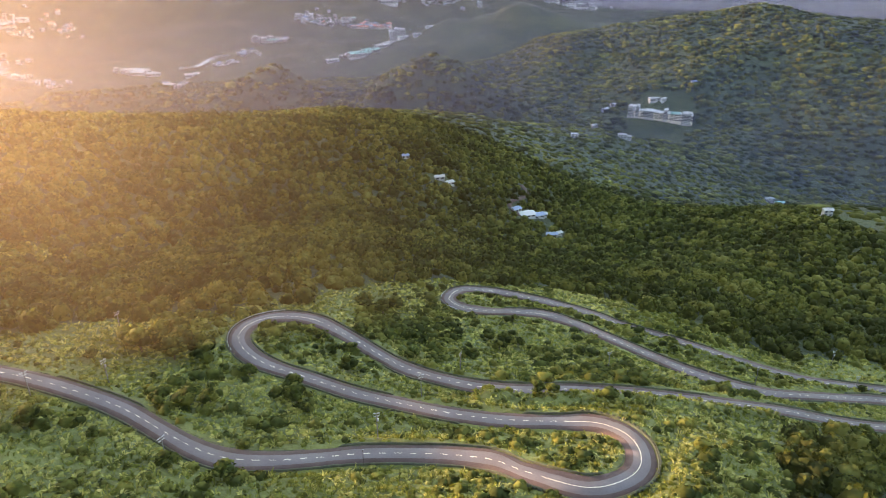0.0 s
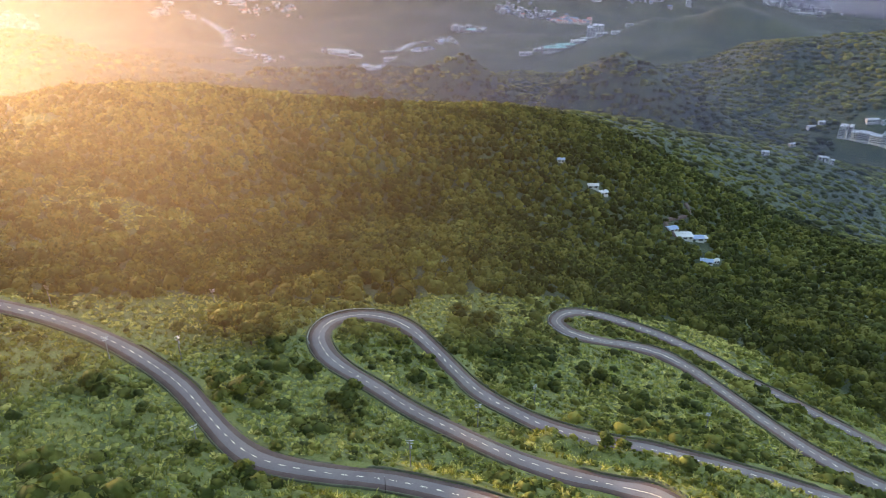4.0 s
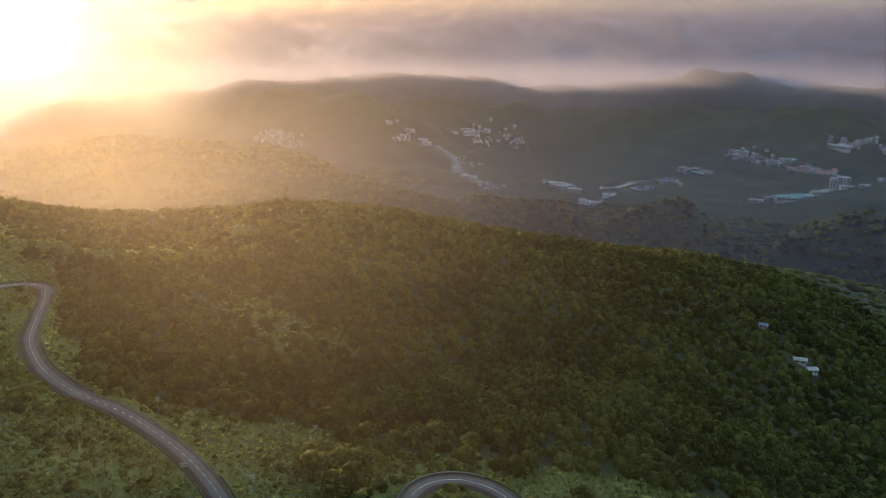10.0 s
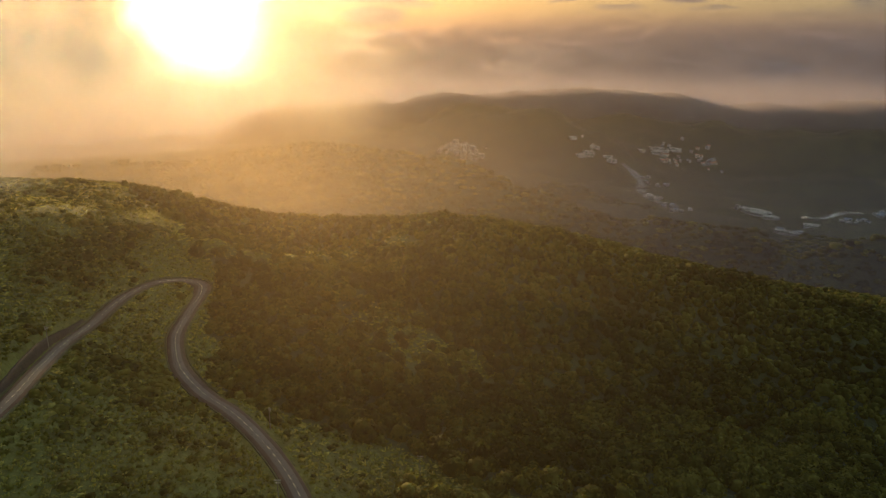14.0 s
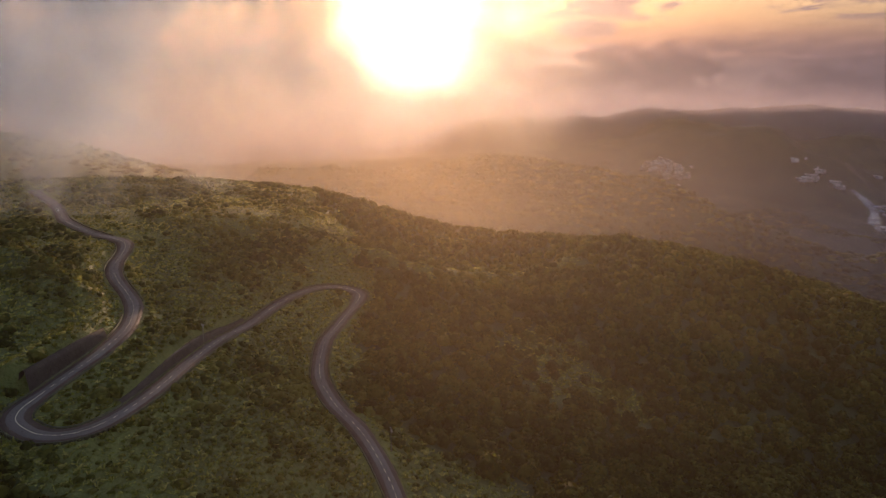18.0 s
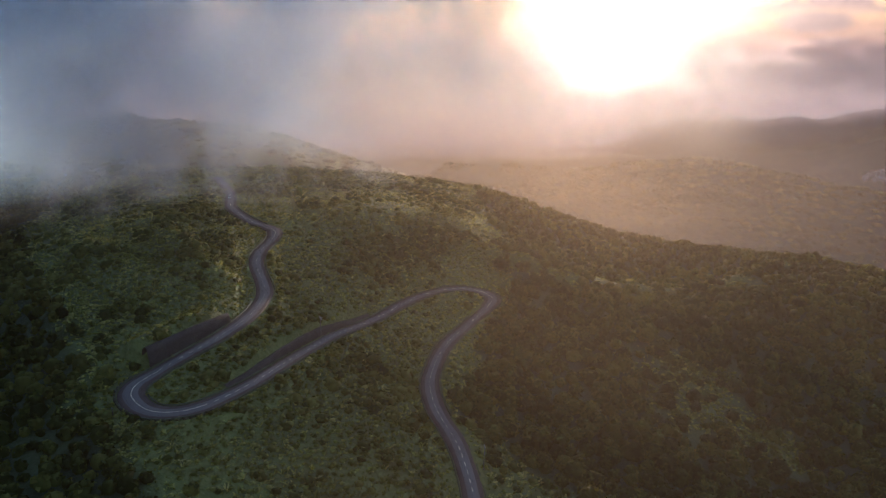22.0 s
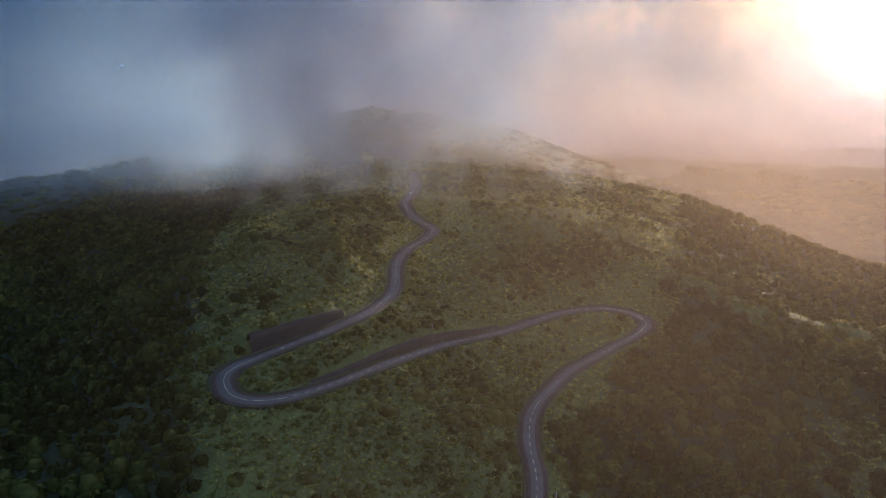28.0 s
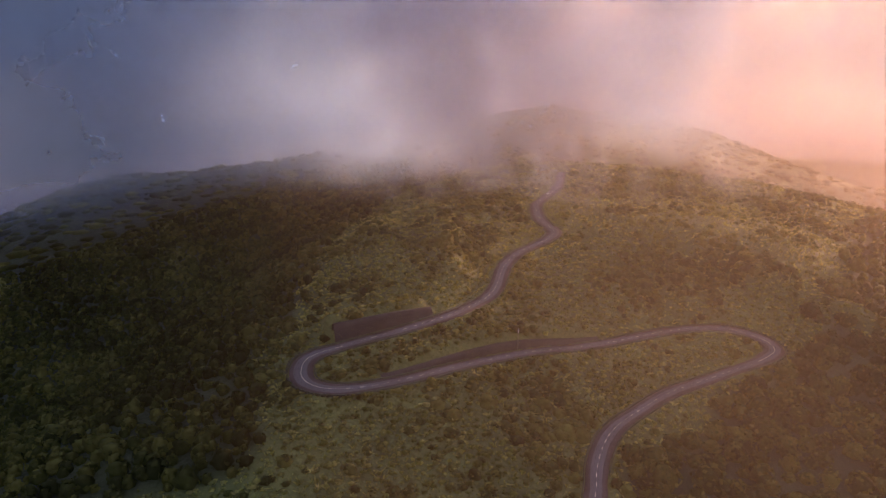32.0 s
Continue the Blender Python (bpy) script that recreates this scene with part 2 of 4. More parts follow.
def mist(name, grain, lo, hi, stretch=(1, 1, 1), soft=0.0, tint=(0.8, 0.8, 0.82), curl=0.25):
    """Thin mist: lets most light straight through and scatters the rest, by its density."""
    m, n = material(name)
    at = n.vmath("MULTIPLY", n.add("NewGeometry").outputs["Position"], stretch)
    density = n.add("Attribute")
    density.attribute_name = "mist_amount"
    d = density.outputs["Fac"]
    puff = n.span(n.noise(at, grain, 6.0, 0.58, curl), lo, hi)
    a = n.math("MULTIPLY", d, n.math("ADD", soft, n.math("MULTIPLY", puff, 1.0 - soft)), clamp=True)
    tr = n.add("BsdfTranslucent")
    tr.inputs[0].default_value = (*tint, 1)
    df = n.add("BsdfDiffuse")
    df.inputs[0].default_value = (*tint, 1)
    half = n.add("MixShader")
    half.inputs[0].default_value = 0.3
    n.link(tr.outputs[0], half.inputs[1])
    n.link(df.outputs[0], half.inputs[2])
    mx = n.add("MixShader")
    n.link(a, mx.inputs[0])
    n.link(n.add("BsdfTransparent").outputs[0], mx.inputs[1])
    n.link(half.outputs[0], mx.inputs[2])
    n.link(mx.outputs[0], n.add("OutputMaterial").inputs[0])
    return m


# ---- helpers for meshes ----
def mesh_of(name, verts, faces, mat, smooth=False, attrs=()):
    me = bpy.data.meshes.new(name)
    verts, faces = np.asarray(verts, np.float32), np.asarray(faces, np.int32)
    k = faces.shape[1]
    me.vertices.add(len(verts))
    me.vertices.foreach_set("co", verts.ravel())
    me.loops.add(faces.size)
    me.loops.foreach_set("vertex_index", faces.ravel())
    me.polygons.add(len(faces))
    me.polygons.foreach_set("loop_start", np.arange(0, faces.size, k, dtype=np.int32))
    if smooth:
        me.polygons.foreach_set("use_smooth", np.ones(len(faces), bool))
    for key, values in attrs:
        me.attributes.new(key, "FLOAT", "POINT").data.foreach_set("value", np.asarray(values, np.float32))
    me.materials.append(mat)
    me.update(calc_edges=True)
    return me


def part(name, bm, mat, parent, label=""):
    me = bpy.data.meshes.new(name)
    bm.to_mesh(me)
    bm.free()
    me.materials.append(mat)
    ob = new(name, me)
    ob.parent = parent
    return tagged(ob, label)


def box(bm, x0, x1, y0, y1, z0, z1):
    vs = [bm.verts.new(p) for p in ((x0, y0, z0), (x1, y0, z0), (x1, y1, z0), (x0, y1, z0), (x0, y0, z1), (x1, y0, z1), (x1, y1, z1), (x0, y1, z1))]
    for f in ((3, 2, 1, 0), (4, 5, 6, 7), (0, 1, 5, 4), (1, 2, 6, 5), (2, 3, 7, 6), (3, 0, 4, 7)):
        bm.faces.new([vs[i] for i in f])
    return bm


def rod(bm, a, b, r0, r1, n=8):
    a, b = Vector(a), Vector(b)
    m = (b - a).to_track_quat("Z", "Y").to_matrix()
    rings = []
    for p, r in ((a, r0), (b, r1)):
        rings.append([bm.verts.new(p + m @ Vector((r * math.cos(i * math.tau / n), r * math.sin(i * math.tau / n), 0))) for i in range(n)])
    for i in range(n):
        bm.faces.new((rings[0][i], rings[0][(i + 1) % n], rings[1][(i + 1) % n], rings[1][i]))
    bm.faces.new(rings[0][::-1])
    bm.faces.new(rings[1])
    return bm


# ---- the shape of the land ----
rng = np.random.default_rng(7)
BROAD = [-189, 46, -108, -52, 287, -22, 445, 229,
    6, 310, 107, 349, -81, -514, 173, -198,
    2, 413, -323, 99, 155, 259, 149, -555,
    -583, 369, -192, 133, 110, -165, 227, 290,
    -206, 457, -232, 138, 231, -188, -280, 437,
    274, 360, -97, 28, -124, 583, -240, -167,
    -78, -313, -158, 287, -401, 38, 13, -114,
    -130, -237, 4, 378, -61, -97, 141, 78]
MIDDLE = [9.8, -26.0, 11.8, 56.4, 61.4, 98.0,
    33.4, 136.9, -51.9, -176.5, 142.8, -28.0,
    -41.7, 114.4, 41.8, -182.9, 156.8, -125.9,
    -12.1, 6.9, 9.8, 172.7, -316.4, 325.5,
    -50.0, 187.6, -241.3, 138.8, -28.1, -80.0]
CLOSE = [8.9, 3.9, 63.8, 36.2, -6.0, 83.2, -0.8, 38.1, -32.7,
    -15.8, 5.0, -62.2, 52.5, 35.3, -23.7, -18.8, 37.3, -21.6,
    -48.4, 84.5, 19.6, -1.6, -1.1, 58.4, 30.5, 6.5, 4.5,
    20.6, -11.1, -55.4, 71.0, 12.2, 25.2, -56.0, 46.7, -39.6,
    -58.2, -12.5, 38.2, 17.3, -87.9, 128.0, -14.3, 12.7, 26.6]

LATTICES = ((BROAD, -2000, 1500, 8, -900, 2400, 8, 520.0), (MIDDLE, -800, 400, 6, -100, 900, 5, 240.0), (CLOSE, -480, 160, 9, 60, 380, 5, 90.0))
VALLEY = -445.0
# crests of the hills round the valley: x, y, z of both ends, half width
NEAR_CRESTS = [
    (202, 2291, -268, 471, 2251, -180, 260), (471, 2251, -180, 898, 2118, -90, 330), (898, 2118, -90, 1174, 1978, -115, 330), (1174, 1978, -115, 1700, 1600, -110, 330),
    (320, 1873, -330, 815, 1950, -160, 190), (-121, 1796, -190, -36, 1800, -145, 110), (-36, 1800, -145, 160, 1793, -250, 110),
    (-526, 1721, -220, -416, 1751, -160, 110), (-416, 1751, -160, -290, 1776, -240, 100), (-854, 1527, -180, -652, 1624, -190, 110)]
FAR_CRESTS = [
    (100, 2998, -250, 301, 2985, -195, 230), (301, 2985, -195, 524, 2954, -240, 230), (-1500, 772, -48, -1370, 1011, -50, 200), (-1370, 1011, -50, -1201, 1229, -62, 200),
    (-1201, 1229, -62, -869, 1510, -200, 170), (-1640, 430, -50, -1500, 772, -48, 200),
    (-1118, -141, 40, -1148, 65, 45, 300), (-1148, 65, 45, -1143, 253, -15, 240), (-1500, -500, 10, -1118, -141, 40, 300),
    (-740, -70, 90, -664, -209, 92, 420), (-664, -209, 92, -589, -297, 84, 420), (-589, -297, 84, -500, -400, 78, 420)]
HORIZON_CRESTS = [
    (-3059, 3026, -150, -2642, 3409, -180, 300), (-2642, 3409, -180, -1808, 3933, -222, 300), (-1808, 3933, -222, -626, 4301, -190, 300), (-626, 4301, -190, 93, 4354, -220, 300),
    (-4200, 2300, -200, -3600, 2950, -120, 240), (-3600, 2950, -120, -3018, 3615, -60, 220), (-3018, 3615, -60, -2603, 3934, -60, 210), (-2603, 3934, -60, -2145, 4211, -110, 200), (-2145, 4211, -110, -1502, 4491, -62, 200), (-1502, 4491, -62, -864, 4665, -56, 200),
    (-864, 4665, -62, 406, 4741, -110, 200), (-3486, 1522, -330, -3134, 2205, -240, 300), (-3134, 2205, -240, -2505, 2944, -110, 300)]


# small spurs and rims on the near slopes: both ends, height, half width
SPURS = [(-338, 62, -276, 96, 6.5, 9), (-326, 26, -262, 70, 5.5, 11), (-296, 6, -232, 50, 4.5, 12), (-352, 92, -318, 98, 3.0, 7),
         (-372, 228, -369, 272, 3.5, 9), (-369, 272, -367, 300, 3.5, 9), (-367, 300, -398, 358, 3.0, 9), (-398, 358, -420, 450, 3.5, 11), (-420, 450, -462, 540, 3.0, 12)]


def value_noise(x, y, size, seed):
    """Smooth noise from -1 to 1 with cells of that size."""
    x, y = np.asarray(x) / size + seed * 17.3, np.asarray(y) / size - seed * 9.1
    ix, iy = np.floor(x).astype(np.int64), np.floor(y).astype(np.int64)
    fx, fy = x - ix, y - iy
    fx, fy = fx * fx * (3 - 2 * fx), fy * fy * (3 - 2 * fy)

    def corner(a, b):
        h = (a * 374761393 + b * 668265263 + seed * 1442695041) & 0xFFFFFFFF
        h = ((h ^ (h >> 13)) * 1274126177) & 0xFFFFFFFF
        return ((h ^ (h >> 16)) & 0xFFFF) / 32767.5 - 1

    return (corner(ix, iy) * (1 - fx) + corner(ix + 1, iy) * fx) * (1 - fy) + (corner(ix, iy + 1) * (1 - fx) + corner(ix + 1, iy + 1) * fx) * fy


def land(x, y):
    """Height of the natural ground."""
    x, y = np.asarray(x, float), np.asarray(y, float)
    z = np.full(x.shape, VALLEY)
    for heights, x0, x1, nx, y0, y1, ny, s in LATTICES:
        ex = np.exp(-(x[..., None] - np.linspace(x0, x1, nx)) ** 2 / (2 * s * s))
        ey = np.exp(-(y[..., None] - np.linspace(y0, y1, ny)) ** 2 / (2 * s * s))
        z = z + np.einsum("...i,...j,ji->...", ex, ey, np.reshape(heights, (ny, nx)))
    away = np.clip((np.hypot(x + 200, y - 400) - 1300) / 900, 0, 1)
    z = z * (1 - away) + np.minimum(z, VALLEY + 30) * away
    z = np.maximum(z, VALLEY)
    far = np.full(x.shape, VALLEY)
    rough = 1 + 0.16 * value_noise(x, y, 330, 3) + 0.1 * value_noise(x, y, 140, 4)
    for ax, ay, az, bx, by, bz, w in NEAR_CRESTS + FAR_CRESTS + HORIZON_CRESTS:
        dx, dy = bx - ax, by - ay
        f = np.clip(((x - ax) * dx + (y - ay) * dy) / (dx * dx + dy * dy), 0, 1)
        d = np.hypot(x - ax - f * dx, y - ay - f * dy) * rough
        far = np.maximum(far, VALLEY + (az + f * (bz - az) - VALLEY) * (0.78 * np.exp(-d * d / (2.3 * w * w)) + 0.22 * np.exp(-d / w)))
    k = 25.0
    top = np.maximum(z, far)
    z = top + k * np.log(np.exp((z - top) / k) + np.exp((far - top) / k)) 
    apart = np.hypot(x + 100, y - 250)
    z = z + np.clip((apart - 2200) / 900, 0, 1) * np.clip((z - VALLEY - 40) / 150, 0, 1) * (34 * value_noise(x, y, 520, 7) + 26 * value_noise(x, y, 210, 8) + 17 * value_noise(x, y, 105, 9))
    g = np.clip((apart - 350) / 900, 0, 1)
    for ax, ay, bx, by, high, w in SPURS:
        dx, dy = bx - ax, by - ay
        f = np.clip(((x - ax) * dx + (y - ay) * dy) / (dx * dx + dy * dy), 0, 1)
        z = z + high * np.exp(-((x - ax - f * dx) ** 2 + (y - ay - f * dy) ** 2) / (w * w))
    z = z + g * (11 * value_noise(x, y, 170, 1) + 6 * value_noise(x, y, 70, 2)) + 1.0 * value_noise(x, y, 26, 5) + 0.5 * value_noise(x, y, 9, 6)
    return z


# ---- the road's line, from the forest up to the crest ----
ROAD_LOW = [(300, 290), (260, 284), (210, 277), (190, 276), (167, 276), (149, 280), (131, 290), (115, 300), (95, 320), (83, 335), (70, 348), (56, 357), (40, 361), (24, 360), (10, 353),
            (3, 342), (2, 333), (9, 327), (22, 327), (40, 331), (54, 330), (67, 319), (78, 302), (88, 285), (97, 271), (108, 256), (121, 247), (135, 246), (148, 249), (180, 259), (202, 264)]
ROAD_MID = [(222, 263), (228, 253), (215, 243), (190, 235), (159, 227), (135, 223), (109, 218), (87, 217), (65, 216), (46, 216), (28, 214), (13, 217), (-2, 225), (-16, 234), (-28, 246),
            (-41, 258), (-55, 268), (-67, 270), (-78, 265), (-84, 254), (-83, 240), (-77, 230), (-68, 223), (-52, 216), (-34, 207), (-18, 200), (2, 191), (20, 186), (38, 185), (49, 183)]
ROAD_BEND = [(56, 175), (57, 163), (53, 151), (45, 144), (37, 142), (29, 145), (20, 151), (13, 157), (1, 161), (-12, 162), (-25, 161), (-38, 158), (-50, 156), (-62, 156), (-73, 160), (-86, 168),
             (-100, 177), (-115, 184), (-130, 189), (-148, 192), (-167, 193), (-187, 192), (-205, 188), (-224, 188), (-246, 194), (-268, 203), (-290, 218), (-310, 233), (-320, 237), (-326, 230)]
ROAD_TOP = [(-325, 217), (-317, 204), (-303, 188), (-278, 170), (-249, 152), (-222, 137), (-201, 125), (-187, 115), (-177, 105), (-173, 96), (-175, 88), (-183, 82), (-190, 82), (-197, 87),
            (-209, 96), (-223, 106), (-243, 115), (-268, 119), (-283, 118), (-305, 113), (-325, 113), (-349, 118), (-364, 119), (-373, 114), (-385, 103), (-418, 89), (-455, 84), (-503, 77), (-560, 60)]
STEP = 1.5


def smooth_line(points, step):
    """A round curve through the points, with even steps."""
    p = np.array(points, float)
    p = np.vstack([2 * p[0] - p[1], p, 2 * p[-1] - p[-2]])
    out = []
    for i in range(1, len(p) - 2):
        t = np.linspace(0, 1, 24, endpoint=False)[:, None]
        a, b, c, d = p[i - 1:i + 3]
        out.append(0.5 * (2 * b + (c - a) * t + (2 * a - 5 * b + 4 * c - d) * t ** 2 + (3 * b - a - 3 * c + d) * t ** 3))
    q = np.vstack(out)
    k = np.exp(-np.linspace(-2, 2, 25) ** 2)
    k /= k.sum()
    pad = np.vstack([np.repeat(q[:1], 12, 0), q, np.repeat(q[-1:], 12, 0)])
    q = np.stack([np.convolve(pad[:, j], k, "valid") for j in (0, 1)], 1)
    s = np.r_[0, np.cumsum(np.hypot(*np.diff(q, axis=0).T))]
    u = np.arange(0, s[-1], step)
    return np.stack([np.interp(u, s, q[:, j]) for j in (0, 1)], 1)


line = smooth_line(ROAD_LOW + ROAD_MID + ROAD_BEND + ROAD_TOP, STEP)
line_z = land(line[:, 0], line[:, 1])
kernel = np.hanning(31)
kernel /= kernel.sum()
line_z = np.convolve(np.r_[np.repeat(line_z[0], 15), line_z, np.repeat(line_z[-1], 15)], kernel, "valid")
tangent = np.gradient(line, axis=0)
tangent /= np.hypot(*tangent.T)[:, None]
side = np.stack([tangent[:, 1], -tangent[:, 0]], 1)
heading = np.unwrap(np.arctan2(tangent[:, 1], tangent[:, 0]))
bend = np.convolve(np.gradient(heading) / STEP, np.ones(9) / 9, "same")
HALF = 2.8
# cut banks on the uphill side of the two legs below the crest: both ends, height at each end and between
BANKS = ((-198, 88, -236, 112, 7.0, 5.8, 3.2), (-188, 114, -280, 171, 0.3, 3.2, 0.6))
bank, bank_side = np.zeros(len(line)), np.ones(len(line))
for x0, y0, x1, y1, h0, hm, h1 in BANKS:
    ends = [int(np.hypot(line[:, 0] - a, line[:, 1] - b).argmin()) for a, b in ((x0, y0), (x1, y1))]
    k = np.arange(min(ends), max(ends) + 1)
    f = (k - ends[0]) / (ends[1] - ends[0])
    bank[k] = np.interp(f, (0, 0.5, 1), (h0, hm, h1))
    bank_side[k] = np.where(side[k] @ np.array([-0.5, -0.87]) > 0, 1.0, -1.0)
# grassy swells along the uphill side of the road: their lines and heights
SWELLS = (4.6, (14, 205), (40, 207.5), (66, 208.5), (100, 210.5), (118, 212.5)), (3.0, (196, 268), (167, 268), (147, 272), (127, 282.5), (110, 293), (90, 313), (77, 328))


def road_near(x, y):
    """Distance to the road's middle, its height there, and how much of a cut bank stands beside it."""
    x, y = np.asarray(x, float), np.asarray(y, float)
    d, z, b = np.full(x.shape, 1e3), np.zeros(x.shape), np.zeros(x.shape)
    idx = np.nonzero((x > -600) & (x < 340) & (y > 20) & (y < 400))
    px, py = x[idx], y[idx]
    dd, zz, bb = np.empty(len(px)), np.empty(len(px)), np.empty(len(px))
    for i in range(0, len(px), 4000):
        q = (px[i:i + 4000, None] - line[None, :, 0]) ** 2 + (py[i:i + 4000, None] - line[None, :, 1]) ** 2
        j = q.argmin(1)
        dd[i:i + 4000], zz[i:i + 4000] = np.sqrt(q[np.arange(len(j)), j]), line_z[j]
        over = (px[i:i + 4000] - line[j, 0]) * side[j, 0] + (py[i:i + 4000] - line[j, 1]) * side[j, 1]
        bb[i:i + 4000] = bank[j] * (over * bank_side[j] > 0)
    d[idx], z[idx], b[idx] = dd, zz, bb
    return d, z, b


def ground(x, y):
    """Height of the ground with the road cut into it, and the distance to the road."""
    z = land(x, y)
    d, rz, b = road_near(x, y)
    w = np.clip((d - 5.4) / 6.5, 0, 1)
    w = w * w * (3 - 2 * w)
    up, down = np.clip((d - 6.0) / 2.6, 0, 1), np.clip((d - 11) / 14, 0, 1)
    z = z * w + (rz - 0.3) * (1 - w) + b * up * (1 - down * down * (3 - 2 * down))
    x, y = np.asarray(x, float), np.asarray(y, float)
    swell = np.zeros(z.shape)
    for high, *course in SWELLS:
        for (ax, ay), (bx, by) in zip(course, course[1:]):
            f = np.clip(((x - ax) * (bx - ax) + (y - ay) * (by - ay)) / ((bx - ax) ** 2 + (by - ay) ** 2), 0, 1)
            swell = np.maximum(swell, high * np.exp(-((x - ax - f * (bx - ax)) ** 2 + (y - ay - f * (by - ay)) ** 2) / 26.0))
    return z + swell * np.clip((d - 4.6) / 3, 0, 1), d


# where the woods begin: north of the road's bends, and down the shaded south side
EDGE_NORTH = [(-900, 330), (-335, 252), (-287, 230), (-240, 208), (-205, 202), (-176, 219), (-144, 246), (-101, 269), (-85, 286), (-60, 300), (-17, 347), (38, 386), (89, 377), (127, 337), (161, 306), (226, 307), (1500, 330)]
EDGE_SOUTH = [(-1500, -60), (-441, -50), (-300, 15), (-226, 46), (-178, 70), (-158, 89), (-125, 93), (-60, 40), (50, 30), (80, 105), (97, 148), (112, 190), (140, 212), (190, 226), (240, 236), (1500, 240)]


def wood(x, y):
    """How much the place is wooded, 0 to 1."""
    jig = 7 * value_noise(x, y, 22, 21)
    en = np.interp(x, *np.array(EDGE_NORTH, float).T)
    es = np.interp(x, *np.array(EDGE_SOUTH, float).T)
    w = np.clip(np.maximum(y - en, es - y) / 12 + 0.5 + jig / 10, 0, 1)
    meadow = np.zeros(np.shape(x))
    for cx, cy, r in ((-262, 330, 30), (-235, 350, 20), (-371, 236, 15), (-369, 268, 15), (-367, 296, 15), (-384, 326, 15), (-398, 358, 16), (-406, 392, 14), (-418, 440, 18), (-445, 505, 15), (-470, 330, 22), (-520, 390, 20)):
        meadow = np.maximum(meadow, np.clip(1.3 - np.hypot(x - cx, y - cy) / r + 0.5 * value_noise(x, y, 14, 23), 0, 1))
    return w * (1 - meadow)


def steps_out(start, first, last, grow, end):
    out, s = [start], first
    while abs(out[-1] - start) < abs(end - start):
        s = min(s * grow, last)
        out.append(out[-1] + math.copysign(s, end - start))
    return out[1:]


gx = np.array(steps_out(-540, 2.8, 38, 1.05, -4950)[::-1] + list(np.arange(-540, 260.1, 2.7)) + steps_out(260, 2.8, 40, 1.06, 3200))
gy = np.array(steps_out(40, 2.8, 60, 1.07, -2500)[::-1] + list(np.arange(40, 420.1, 2.7)) + steps_out(420, 3.0, 32, 1.035, 5000))
GX, GY = np.meshgrid(gx, gy)
GZ, GD = ground(GX, GY)
nx, ny = len(gx), len(gy)
ids = np.arange(nx * ny).reshape(ny, nx)
quads = np.stack([ids[:-1, :-1], ids[:-1, 1:], ids[1:, 1:], ids[1:, :-1]], -1).reshape(-1, 4)
land_sheet = new("ground", mesh_of("ground", np.stack([GX, GY, GZ], -1).reshape(-1, 3), quads, GROUND, smooth=True, attrs=[("wooded", wood(GX, GY).ravel())]))
tagged(land_sheet, "green mountain slope falling to a wide hazy valley", "mountainside", kind="structure")


# ---- road ----
def ribbon(rows, i0=0, i1=None):
    """Faces between offset lines along the road: rows of (offset array or number, lift)."""
    sl = slice(i0, i1)
    n = len(line[sl])
    vs = []
    for off, lift in rows:
        o = np.broadcast_to(off, len(line))[sl]
        vs.append(np.column_stack([line[sl] + side[sl] * o[:, None], line_z[sl] + np.broadcast_to(lift, len(line))[sl]]))
    v = np.vstack(vs)
    f = []
    a = np.arange(n - 1)
    for r in range(len(rows) - 1):
        f.append(np.stack([a + r * n, a + r * n + 1, a + (r + 1) * n + 1, a + (r + 1) * n], 1))
    return v, np.vstack(f)


wobble = value_noise(np.arange(len(line)) * STEP, 0 * line_z, 14, 8) * 0.18
wide = HALF + np.clip(np.abs(bend) * 26, 0, 0.9)
road = tagged(new("road", mesh_of("road", *ribbon([(-wide, -0.05), (-wide + 0.1, 0.03), (0 * wide, 0.09), (wide - 0.1, 0.03), (wide, -0.05)]), ASPHALT, True)),
              "winding grey asphalt mountain road with hairpin bends", "road", kind="structure")
for s in (-1, 1):
    inner = 0.9 + np.clip(-s * bend * 30, 0, 1.3) + wobble
    v = new("verge", mesh_of("verge", *ribbon([(s * (wide - 0.45 - inner * 0.5), 0.07), (s * (wide + 0.5 + wobble), 0.02), (s * (wide + 0.75 + wobble), -0.4)][::s]), VERGE, True))
    v.parent = road
    tagged(v, "dark brown worn edge of the asphalt")
    gap = (value_noise(np.arange(len(line)) * STEP, 0 * line_z, 60, 11 + s) > -0.35) * (0.42 + 0.1 * wobble)
    lift = np.where(gap > 0.2, gap, -0.3)
    o = wide + 0.95 + wobble * 0.4
    w = new("parapet", mesh_of("parapet", *ribbon([(s * o, -0.5), (s * (o + 0.04), lift), (s * (o + 0.42), lift - 0.03), (s * (o + 0.48), -0.8)][::s]), STONE))
    w.parent = road
    tagged(w, "low dark mossy stone kerb wall")

# painted middle line: dashes on the straights, unbroken round the bends
solid = np.convolve((np.abs(bend) > 0.04).astype(float), np.ones(15), "same") > 3
period, dash = 4.6, 2.1


def stripe(i0, i1, half=0.085):
    v, f = ribbon([(-half, 0.104), (half, 0.104)], i0, i1)
    return v, f[:, ::-1]


